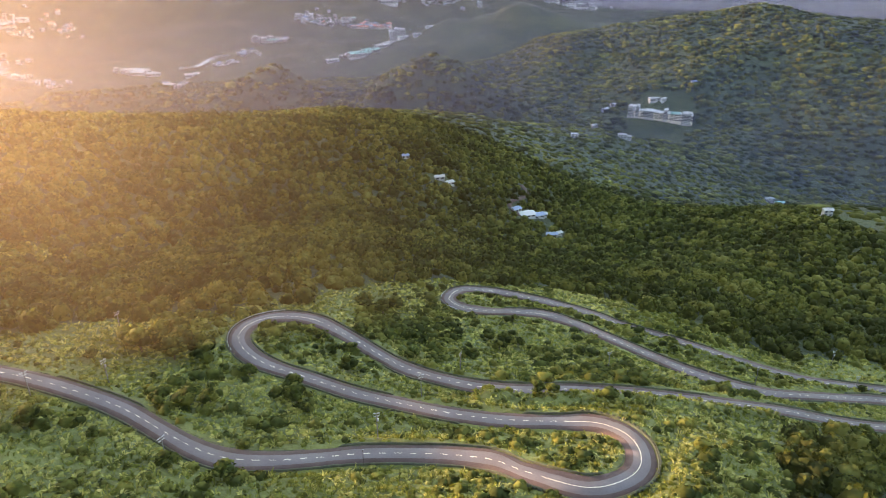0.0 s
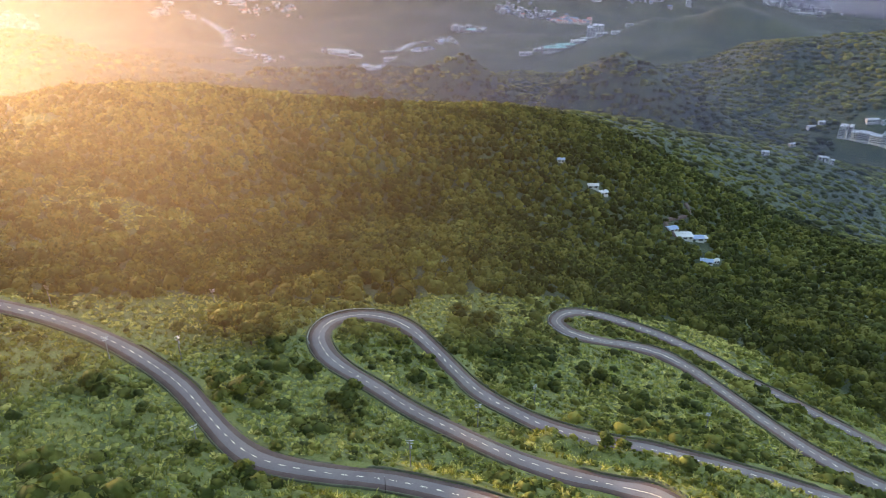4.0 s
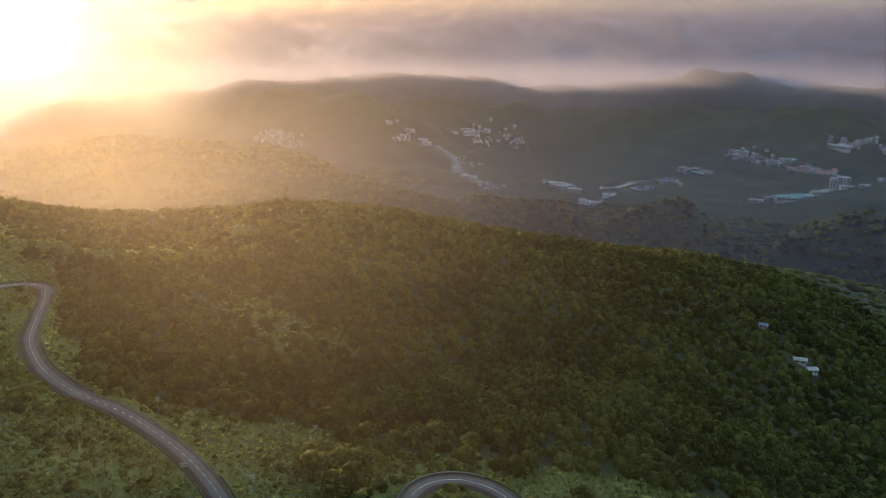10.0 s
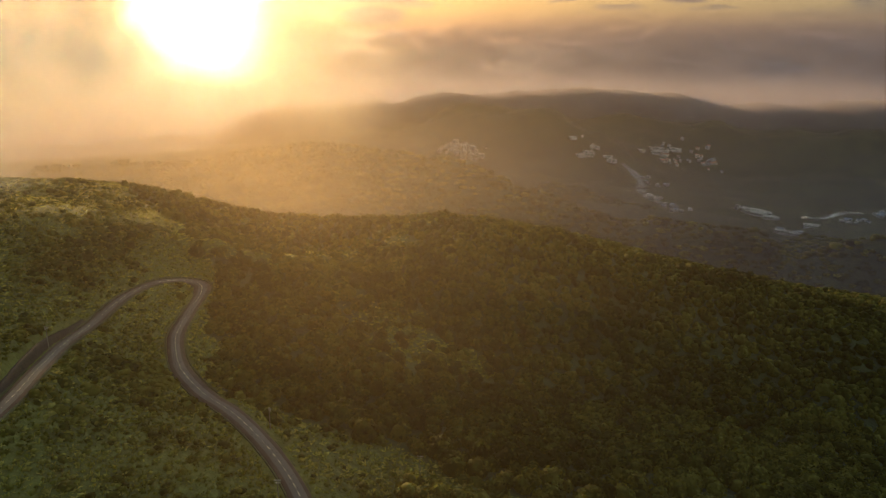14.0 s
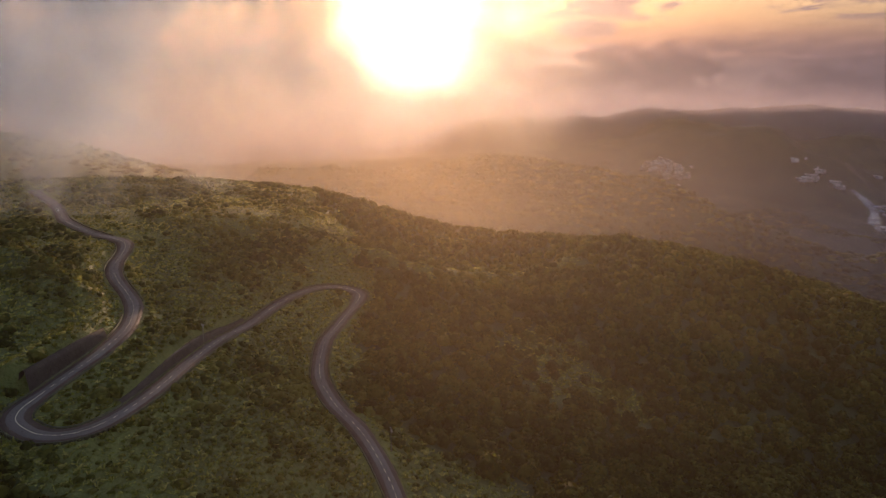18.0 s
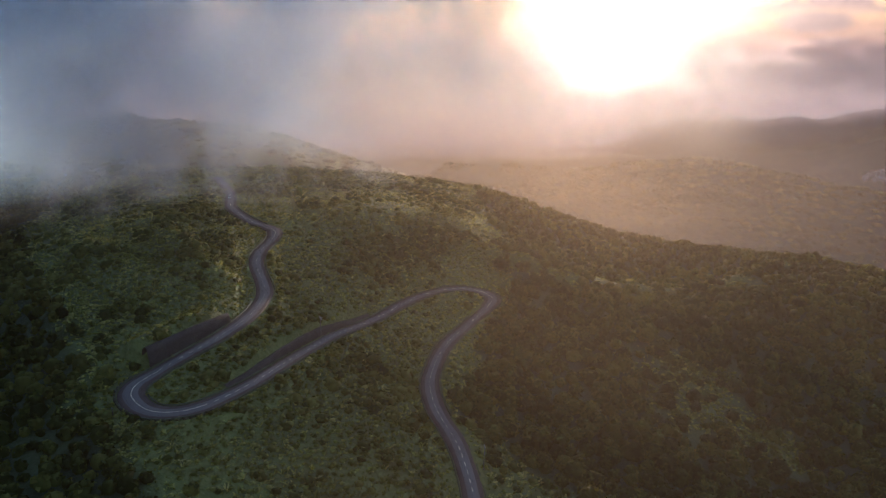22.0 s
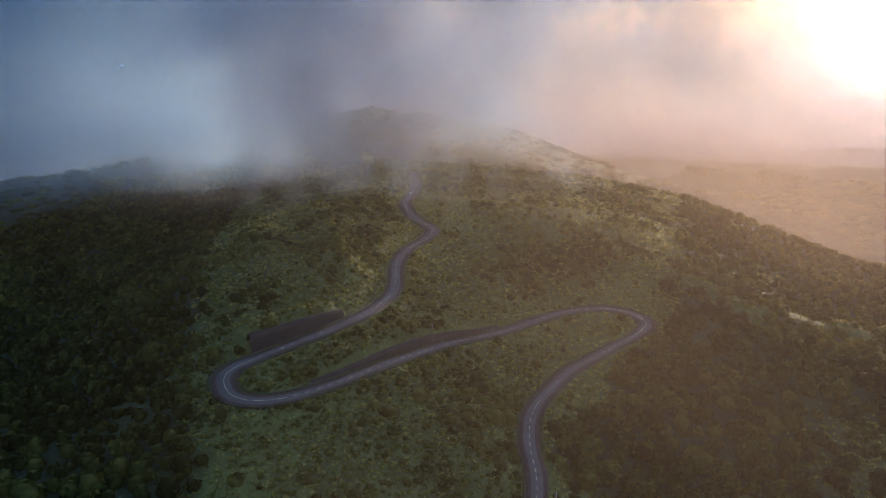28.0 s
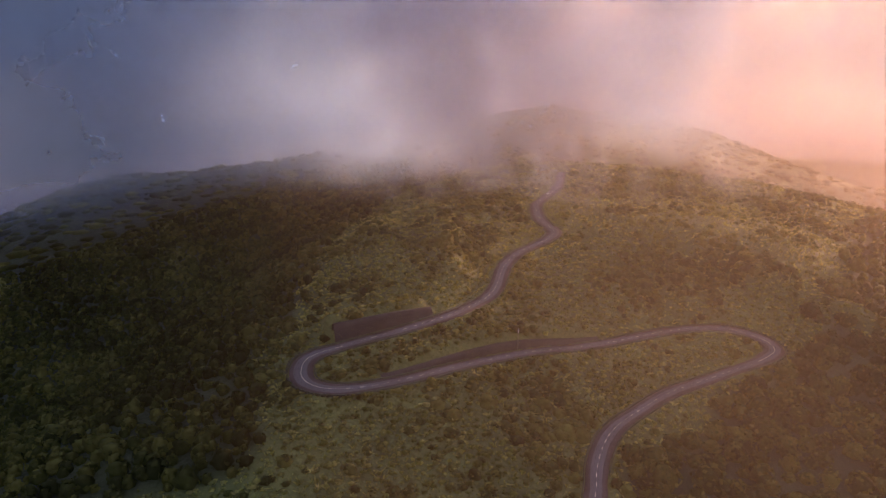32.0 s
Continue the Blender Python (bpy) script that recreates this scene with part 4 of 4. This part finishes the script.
# ---- parked car on the crest ----
def car(x, y, turn):
    c = thing("car", x, y, turn, 0, z_at(x, y) + 0.38)
    bm = bmesh.new()
    outline = [(-2.1, 0.35), (-2.15, 0.75), (-1.95, 0.95), (0.95, 1.0), (2.0, 0.85), (2.15, 0.6), (2.1, 0.35)]
    rows = [[bm.verts.new((px, s, pz)) for px, pz in outline] for s in (-0.85, 0.85)]
    for i in range(len(outline)):
        j = (i + 1) % len(outline)
        bm.faces.new((rows[0][i], rows[0][j], rows[1][j], rows[1][i]))
    bm.faces.new(rows[0][::-1])
    bm.faces.new(rows[1])
    body = part("body", bm, CAR_PAINT, c, "glossy white car body")
    bm = bmesh.new()
    for px, w, pz in ((-1.8, 0.8, 0.96), (-1.4, 0.62, 1.46), (0.35, 0.62, 1.46), (1.1, 0.8, 0.99)):
        for s in (-1, 1):
            bm.verts.new((px, s * w, pz))
    bm.verts.ensure_lookup_table()
    v = bm.verts
    for q in ((0, 1, 3, 2), (2, 3, 5, 4), (4, 5, 7, 6), (0, 2, 4, 6), (1, 7, 5, 3)):
        bm.faces.new([v[i] for i in q])
    part("cabin", bm, WINDOW, c, "dark tinted cabin glass")
    part("roof", box(bmesh.new(), -1.4, 0.35, -0.63, 0.63, 1.455, 1.5), CAR_PAINT, c)
    for px in (-1.3, 1.3):
        for s in (-0.78, 0.78):
            w = part("wheel", rod(bmesh.new(), (px, s - 0.1, 0.33), (px, s + 0.1, 0.33), 0.33, 0.33, 14), VERGE, c, "black rubber tyre")
            part("rim", rod(bmesh.new(), (px, s - 0.11, 0.33), (px, s + 0.11, 0.33), 0.19, 0.19, 10), STEEL, w)
    for s in (-0.6, 0.6):
        part("headlight", box(bmesh.new(), 2.08, 2.17, s - 0.2, s + 0.2, 0.62, 0.76), CERAMIC, c)
        part("tail_light", box(bmesh.new(), -2.17, -2.1, s - 0.18, s + 0.18, 0.66, 0.8), RED_ROOF, c)
    return tagged(c, "small white car standing on the road near the crest", "car")


car(-460, 82.6, 8)


# ---- buildings ----
def house(name, w, d, h, pitch, wall, roof, rows=1, label="", category="building", group="", extra=False):
    """A building at the origin: walls, a gabled or flat roof with eaves, windows in rows and a door."""
    b = new(name)
    part("wall", box(bmesh.new(), -w / 2, w / 2, -d / 2, d / 2, -6, h), wall, b)
    bm = bmesh.new()
    e = 0.5
    if pitch > 0:
        pts = [(-w / 2 - e, -d / 2 - e, h), (w / 2 + e, -d / 2 - e, h), (w / 2 + e, 0, h + pitch), (-w / 2 - e, 0, h + pitch), (-w / 2 - e, d / 2 + e, h), (w / 2 + e, d / 2 + e, h)]
        vs = [bm.verts.new(p) for p in pts] + [bm.verts.new((p[0], p[1], p[2] - 0.2)) for p in pts]
        for q in ((0, 1, 2, 3), (3, 2, 5, 4), (7, 6, 9, 8), (8, 9, 10, 11), (0, 3, 9, 6), (3, 4, 10, 9), (1, 7, 8, 2), (2, 8, 11, 5), (0, 6, 7, 1), (4, 5, 11, 10)):
            bm.faces.new([vs[i] for i in q])
    else:
        box(bm, -w / 2 - 0.3, w / 2 + 0.3, -d / 2 - 0.3, d / 2 + 0.3, h, h + 0.35)
        box(bm, -w / 2 + w * 0.1, -w / 2 + w * 0.3, -d * 0.2, d * 0.25, h + 0.35, h + 2.6)
    part("roof", bm, roof, b)
    n = max(2, int(w / 4.5))
    for r in range(rows):
        for s in (-1, 1):
            bm = bmesh.new()
            for k in range(n):
                u = -w / 2 + (k + 0.5) * w / n
                z = (r + 0.35) * h / rows
                y0, y1 = sorted((s * (d / 2 - 0.1), s * (d / 2 + 0.06)))
                box(bm, u - 0.3 * w / n, u + 0.3 * w / n, y0, y1, z, z + 0.42 * h / rows)
            part("window_row", bm, WINDOW, b)
    return tagged(b, label, category, group)


def place(model, x, y, turn, scale=1.0, z=None):
    return copy_thing(model, pose(x, y, float(land(np.array([float(x)]), np.array([float(y)]))[0]) if z is None else z, 0, 0, turn) @ Matrix.Scale(scale, 4))


def drop(model, x, y, turn=0.0):
    model.matrix_world = pose(x, y, float(land(np.array([float(x)]), np.array([float(y)]))[0]), 0, 0, turn)


# the sheds beside the lane in the forest
for x, y, turn, w, d, h, p, roof, label in ((80, 650, 20, 15, 11, 3.2, 1.6, PALE_ROOF, "low farm shed with a pale sheet roof among the trees"), (92, 657, 20, 13, 8, 3.2, 1.4, BLUE_ROOF, "low farm shed with a blue grey roof among the trees"),
                                            (70, 655, 35, 9, 7, 3.0, 1.2, BLUE_ROOF, "small hut with a blue grey roof beside a lane"), (99, 664, 20, 6, 6, 3.2, 1.0, PALE_ROOF, "small hut with a pale roof in the forest"),
                                            (99, 606, 5, 10, 6, 3.0, 1.2, BLUE_ROOF, "small cottage with a blue grey roof in the forest"), (107, 612, 30, 5, 4, 3.2, 1.0, PALE_ROOF, "tiny white roofed shed in the forest"),
                                            (-6, 668, 15, 10, 6, 3.4, 1.4, PALE_ROOF, "cottage with a pale roof half hidden in trees"), (4, 664, 35, 8, 6, 3.4, 1.2, PALE_ROOF, "cottage with a pale roof half hidden in trees"),
                                            (-40, 690, 10, 7, 5, 3.4, 1.2, BLUE_ROOF, "small blue roofed cottage half hidden in trees")):
    b = house("forest_house", w, d, h, p, WHITE_WALL, roof, 1, label, "house", "houses in the forest")
    drop(b, x, y, turn)
lane = smooth_line([(84, 745), (88, 725), (82, 705), (70, 685), (64, 668), (68, 652), (80, 640)], 2.0)
lane_z = land(lane[:, 0], lane[:, 1]) + 1.2
tn = np.gradient(lane, axis=0)
tn /= np.hypot(*tn.T)[:, None]
sd = np.stack([tn[:, 1], -tn[:, 0]], 1)
v = np.vstack([np.column_stack([lane - sd * 2.4, lane_z - 3]), np.column_stack([lane - sd * 2.3, lane_z]), np.column_stack([lane + sd * 2.3, lane_z]), np.column_stack([lane + sd * 2.4, lane_z - 3])])
n = len(lane)
a = np.arange(n - 1)
f = np.vstack([np.stack([a + r * n, a + r * n + 1, a + (r + 1) * n + 1, a + (r + 1) * n], 1) for r in range(3)])
tagged(new("lane", mesh_of("lane", v, f, VERGE)), "narrow dark asphalt lane winding between the trees", "road", kind="structure")

# the long hospital-like block at the foot of the hills
b = new("large_building")
drop(b, 543, 1764, -24)
part("wall", box(bmesh.new(), -78, 78, -11, 11, -12, 15), CREAM_WALL, b)
for x0, x1, h in ((-80, -66, 25), (-62, -54, 27), (8, 17, 24), (52, 74, 20), (-40, -16, 18)):
    w = part("tower", box(bmesh.new(), x0, x1, -12.5, 12.5, -12, h), WHITE_WALL, b)
    for z in range(2, h - 3, 4):
        part("window_row", box(bmesh.new(), x0 + 1, x1 - 1, -12.7, 12.7, z, z + 1.8), WINDOW, w)
for z in range(0, 13, 4):
    for x0 in range(-74, 72, 12):
        part("window_row", box(bmesh.new(), x0 + 0.8, x0 + 10.2, -11.25, 11.25, z, z + 1.9), WINDOW, b)
part("roof", box(bmesh.new(), -79, 79, -11.8, 11.8, 15, 15.6), GREY_WALL, b)
part("roof_cover", box(bmesh.new(), 24, 46, -9, 9, 15.6, 17), GREEN_ROOF, b, "teal sheet roof")
tagged(b, "long pale multi-storey building with towers at the foot of dark hills", "building")
for x, y, turn, w, d, roof in ((536, 1816, 10, 26, 14, PALE_ROOF), (560, 1812, 40, 16, 9, PALE_ROOF), (640, 1840, 0, 14, 10, BLUE_ROOF), (418, 1835, 20, 18, 10, PALE_ROOF), (440, 1845, 5, 14, 9, GREY_WALL), (343, 1341, -10, 16, 8, PALE_ROOF), (356, 1338, 0, 8, 6, PALE_ROOF),
                               (605, 1240, 10, 16, 8, PALE_ROOF), (622, 1234, 5, 18, 9, GREEN_ROOF), (645, 1232, 20, 12, 8, PALE_ROOF), (377, 650, 0, 9, 5, PALE_ROOF), (230, 1230, 0, 12, 7, PALE_ROOF), (300, 1400, 30, 12, 7, PALE_ROOF)):
    b = house("hillside_house", w, d, 7, 1.8, WHITE_WALL, roof, 2, "pale house with a sheet roof at the edge of the woods", "house", "houses below the woods")
    drop(b, x, y, turn)

# works and houses on the valley floor
MODELS = [house("town_house", 14, 11, 9, 2.2, WHITE_WALL, PALE_ROOF, 3, "white town house with a pale roof on the valley floor", "house", "houses in the valley"),
          house("town_house", 16, 12, 10, 2.0, CREAM_WALL, RED_ROOF, 3, "cream town house with a red sheet roof on the valley floor", "house", "houses in the valley"),
          house("town_house", 18, 12, 9, 2.0, WHITE_WALL, BLUE_ROOF, 3, "white town house with a blue sheet roof on the valley floor", "house", "houses in the valley"),
          house("town_block", 20, 16, 20, 0, WHITE_WALL, GREY_WALL, 6, "white flat roofed apartment block in the valley", "apartment block", "blocks in the valley"),
          house("warehouse", 46, 26, 10, 2.4, GREY_WALL, PALE_ROOF, 1, "large grey warehouse with a pale sheet roof", "warehouse", "warehouses in the valley"),
          house("warehouse", 60, 34, 11, 3.0, WHITE_WALL, GREEN_ROOF, 1, "large white factory hall with a teal sheet roof", "warehouse", "warehouses in the valley")]
for k, m in enumerate(MODELS):
    drop(m, -640 + 34 * k, 3720 + 9 * (k % 3), 12 * k)
rt = np.random.default_rng(19)
for x, y, turn, kind, size in ((-446, 2905, 20, 4, 1.1), (-405, 2950, 20, 4, 0.8), (-340, 2930, 22, 5, 1.5), (-300, 2965, 22, 5, 1.2), (-255, 3045, 25, 4, 1.3), (-212, 3150, 10, 3, 2.2), (-190, 3150, 10, 3, 2.2), (-170, 3085, 25, 4, 1.0), (-107, 3030, 15, 4, 0.9), (-60, 3045, 10, 4, 0.7),
                               (-390, 2985, 20, 4, 0.7), (-230, 3090, 25, 4, 0.9), (-289, 3967, 0, 4, 2.0), (-1237, 2840, 10, 4, 1.4), (-1190, 2860, 15, 4, 1.0), (-999, 2592, 5, 4, 1.0), (-955, 2600, 10, 4, 0.8), (-782, 3321, 10, 5, 1.0), (-740, 3345, 12, 4, 1.1), (-966, 2757, 20, 4, 1.2)):
    place(MODELS[kind], x, y, turn, size)
for cx, cy, sx, sy, count, kinds in ((-350, 3635, 90, 45, 38, (1, 1, 2, 0)), (-650, 3745, 110, 50, 26, (0, 0, 3, 2)), (-790, 3340, 80, 40, 16, (0, 3, 2)), (-835, 3100, 40, 40, 8, (0, 2)), (-1215, 2830, 70, 40, 10, (0, 4)), (-980, 2610, 50, 30, 6, (0, 2)),
                                     (-1440, 2650, 60, 40, 8, (0, 2)), (-1620, 2765, 60, 40, 7, (0,)), (-1760, 3000, 70, 60, 6, (0, 2)), (-1800, 3480, 90, 60, 14, (1, 0, 2)), (-2010, 3400, 80, 60, 10, (0, 4)), (-2090, 2930, 80, 70, 9, (0, 4)), (10, 3990, 150, 50, 24, (0, 3, 2)),
                                     (-250, 3990, 90, 40, 12, (0, 3)), (760, 4480, 240, 120, 30, (3, 0, 3, 4)), (-2500, 2440, 110, 70, 44, (0, 0, 2, 3)), (-1930, 3380, 60, 50, 8, (1, 0)), (-880, 2900, 60, 60, 6, (0, 2))):
    for k in range(int(count * 1.7)):
        place(MODELS[kinds[k % len(kinds)]], cx + rt.normal(0, sx * 0.6), cy + rt.normal(0, sy * 0.6), rt.uniform(-30, 40), rt.uniform(0.8, 1.25))
for name, course, half in (("river", [(-2000, 3020), (-1850, 2960), (-1770, 2880), (-1735, 2830), (-1640, 2750), (-1500, 2690)], 22), ("river", [(-1060, 2880), (-1010, 2920), (-971, 2998), (-900, 3080)], 24)):
    c = smooth_line(course, 12.0)
    cz = land(c[:, 0], c[:, 1]) + 2.0
    tn = np.gradient(c, axis=0)
    tn /= np.hypot(*tn.T)[:, None]
    sd = np.stack([tn[:, 1], -tn[:, 0]], 1)
    n = len(c)
    v = np.vstack([np.column_stack([c - sd * half, cz]), np.column_stack([c + sd * half, cz])])
    a = np.arange(n - 1)
    tagged(new(name, mesh_of(name, v, np.stack([a, a + n, a + n + 1, a + 1], 1), WATER)), "pale river winding across the valley floor", "river", kind="structure")

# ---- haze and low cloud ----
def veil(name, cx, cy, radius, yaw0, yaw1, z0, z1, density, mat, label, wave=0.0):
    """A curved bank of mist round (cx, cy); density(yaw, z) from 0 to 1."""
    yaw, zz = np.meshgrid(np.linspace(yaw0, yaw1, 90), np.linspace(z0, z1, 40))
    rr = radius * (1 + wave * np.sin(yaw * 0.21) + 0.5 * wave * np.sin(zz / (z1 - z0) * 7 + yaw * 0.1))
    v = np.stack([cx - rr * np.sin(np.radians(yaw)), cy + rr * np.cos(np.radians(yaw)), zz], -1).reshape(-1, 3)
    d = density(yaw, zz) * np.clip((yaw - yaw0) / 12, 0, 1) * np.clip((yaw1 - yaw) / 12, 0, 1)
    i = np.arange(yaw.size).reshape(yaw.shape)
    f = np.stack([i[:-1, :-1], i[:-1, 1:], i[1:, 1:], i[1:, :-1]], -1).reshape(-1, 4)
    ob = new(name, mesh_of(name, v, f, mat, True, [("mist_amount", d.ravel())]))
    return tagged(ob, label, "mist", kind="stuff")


# Tints carry the light's colour: gold toward the sun, blue and mauve away.
GLARE_HAZE = mist("golden_glare_haze", 0.0012, 0.3, 0.7, soft=0.7, tint=(0.9, 0.65, 0.4))
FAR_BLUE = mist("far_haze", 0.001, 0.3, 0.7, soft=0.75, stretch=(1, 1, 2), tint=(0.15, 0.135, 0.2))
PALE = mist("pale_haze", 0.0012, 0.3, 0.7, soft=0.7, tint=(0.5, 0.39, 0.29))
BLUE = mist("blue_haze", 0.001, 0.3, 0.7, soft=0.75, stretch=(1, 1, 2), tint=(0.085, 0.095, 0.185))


def rise(z, a, b):
    t = np.clip((z - a) / (b - a), 0, 1)
    return t * t * (3 - 2 * t)


# Weight peaking at the sun's bearing, thickening haze to imitate scattered sunlight.
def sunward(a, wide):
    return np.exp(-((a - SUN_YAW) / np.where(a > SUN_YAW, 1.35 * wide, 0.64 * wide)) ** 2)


# Spread of the imitated sun glare over the near veils.
def glare_weight(a, before, past):
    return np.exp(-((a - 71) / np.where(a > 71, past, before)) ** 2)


# Gold sheets, densest below the sun, stand in for its glow in haze.
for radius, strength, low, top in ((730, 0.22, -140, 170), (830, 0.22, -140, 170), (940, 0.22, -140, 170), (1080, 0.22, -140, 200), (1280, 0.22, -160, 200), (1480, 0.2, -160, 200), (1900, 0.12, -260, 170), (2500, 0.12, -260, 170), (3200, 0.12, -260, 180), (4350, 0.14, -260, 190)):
    veil("valley_haze", 0, 150, radius, -75, 155, -460, top + 60, lambda a, z: strength * sunward(a, 27) * (1 - rise(z, low, top)), PALE, "thin valley haze tinted gold, thickest toward the sun")
# Dark blue tint painted into the sheets to cool and dim the distance.
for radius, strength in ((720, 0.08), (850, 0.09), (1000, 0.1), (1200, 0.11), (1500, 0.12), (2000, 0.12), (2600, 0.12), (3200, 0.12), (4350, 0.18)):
    veil("blue_haze", 0, 150, radius, -75, 155, -460, 230, lambda a, z: strength * (1 - 0.6 * sunward(a, 22)) * (1 - rise(z, -250, 190)), BLUE if radius < 2500 else FAR_BLUE, "thin haze over the valley, tinted dark blue")
# Near haze sheets added to imitate the sun's golden glare over the slope.
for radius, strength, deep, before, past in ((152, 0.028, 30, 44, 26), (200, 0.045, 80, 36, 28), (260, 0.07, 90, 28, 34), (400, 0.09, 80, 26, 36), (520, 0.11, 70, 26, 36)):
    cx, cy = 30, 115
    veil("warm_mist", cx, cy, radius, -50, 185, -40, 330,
         lambda a, z: strength * 1.1 * glare_weight(a, before, past) * rise(z - land(cx - radius * np.sin(np.radians(a)), cy + radius * np.cos(np.radians(a))), 0, deep) * (1 - rise(z, 190, 320)),
         GLARE_HAZE, "thin gold tinted veil imitating haze and sun glare")

# Haze lightness put into a paler tint, to set off the last ridge.
SHORE = mist("shore_haze", 0.001, 0.3, 0.7, soft=0.75, stretch=(1, 1, 2), tint=(0.46, 0.42, 0.5))
for radius in (4340, 4400, 4460, 4520):
    veil("shore_haze", 0, 150, radius, -75, 110, -460, 160, lambda a, z: 0.26 * (1 - rise(z, -110, 110)), SHORE, "pale evening haze along the far shore")
# Backlit darkness is put into the tint; the bank also dims far hills.
STRATUS = mist("flat_cloud", 0.0024, 0.41, 0.53, stretch=(1, 1, 3.2), soft=0.2, tint=(0.15, 0.145, 0.2), curl=0.5)
for radius in (4420, 4500, 4580, 4660, 4740):
    veil("flat_cloud", 0, 150, radius, -60, 66, -330, 640, lambda a, z: 0.22 * rise(z, -60, 120) * (1 - 0.95 * rise(z, 190, 420)), STRATUS, "dark flat evening cloud over the far shore", 0.004)
# Bluish tint paints the look of skylight into the cloud away from the sun.
CLOUD = mist("low_cloud", 0.0062, 0.42, 0.56, stretch=(1, 1, 1.2), soft=0.14, tint=(0.45, 0.58, 0.74), curl=0.35)
WISP = mist("cloud_wisps", 0.011, 0.44, 0.56, stretch=(1, 1, 0.7), soft=0.0, tint=(0.55, 0.6, 0.7), curl=0.8)


def ragged(a, radius):
    return 26 * value_noise(a * 6, 0 * a + radius, 45, 41) + 12 * value_noise(a * 6, 0 * a + radius, 15, 42)


def torn(z, radius):
    return 4 * value_noise(z, 0 * z + radius * 0.3, 60, 43) + 2 * value_noise(z, 0 * z + radius * 0.3, 22, 44)


def cover(a, z, radius):
    """How far the low cloud reaches round towards the sun."""
    return rise(a + torn(z, radius), 66, 84) * (0.8 + 0.2 * rise(a, 80, 96))


for k in range(11):
    radius = 640 + 13 * k
    veil("low_cloud", 0, 150, radius, 44, 235, -200, 640,
         lambda a, z: 0.36 * rise(z + ragged(a, radius) , 120 - 52 * rise(a, 98, 120), 190 - 52 * rise(a, 98, 120)) * cover(a, z, radius), CLOUD, "low cloud drifting over the ridge", 0.02)
for radius, yaw0, yaw1, foot in ((395, 98, 160, 96), (430, 92, 160, 84), (470, 88, 160, 78), (515, 86, 160, 82), (560, 84, 160, 76), (600, 82, 160, 72)):
    veil("cloud_wisp", 0, 150, radius, yaw0, yaw1, 10, 330, lambda a, z: 0.28 * rise(z + ragged(a, radius), foot, foot + 50) * (1 - 0.6 * rise(z, 190, 330)) * (1 - 0.95 * rise(a, 104, 122)), WISP, "torn wisps of cloud trailing down the slope", 0.04)
# thicker bank where the ridge is buried, its sunless blue put into the tint
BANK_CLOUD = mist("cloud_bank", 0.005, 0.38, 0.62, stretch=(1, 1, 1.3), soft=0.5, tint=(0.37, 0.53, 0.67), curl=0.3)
for radius in (600, 640, 685, 735, 790):
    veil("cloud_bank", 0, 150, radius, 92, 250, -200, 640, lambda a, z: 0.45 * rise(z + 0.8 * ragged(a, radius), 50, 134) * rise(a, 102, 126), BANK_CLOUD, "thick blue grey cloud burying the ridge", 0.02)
# bright torn veil under the sun, its glare imitated by a lighter tint
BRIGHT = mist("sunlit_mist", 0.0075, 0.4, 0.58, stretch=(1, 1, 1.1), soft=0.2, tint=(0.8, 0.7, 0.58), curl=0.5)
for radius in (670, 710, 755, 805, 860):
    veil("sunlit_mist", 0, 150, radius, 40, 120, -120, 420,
         lambda a, z: 0.3 * rise(a + torn(z, radius), 53, 61) * (1 - rise(a, 80, 106)) * (1 - 0.7 * np.exp(-((a - 67.5) / 5) ** 2)) * rise(z + ragged(a, radius), 90, 175) * (1 - 0.5 * rise(z, 260, 420)), BRIGHT, "torn mist tinted bright to imitate glare round the setting sun", 0.03)
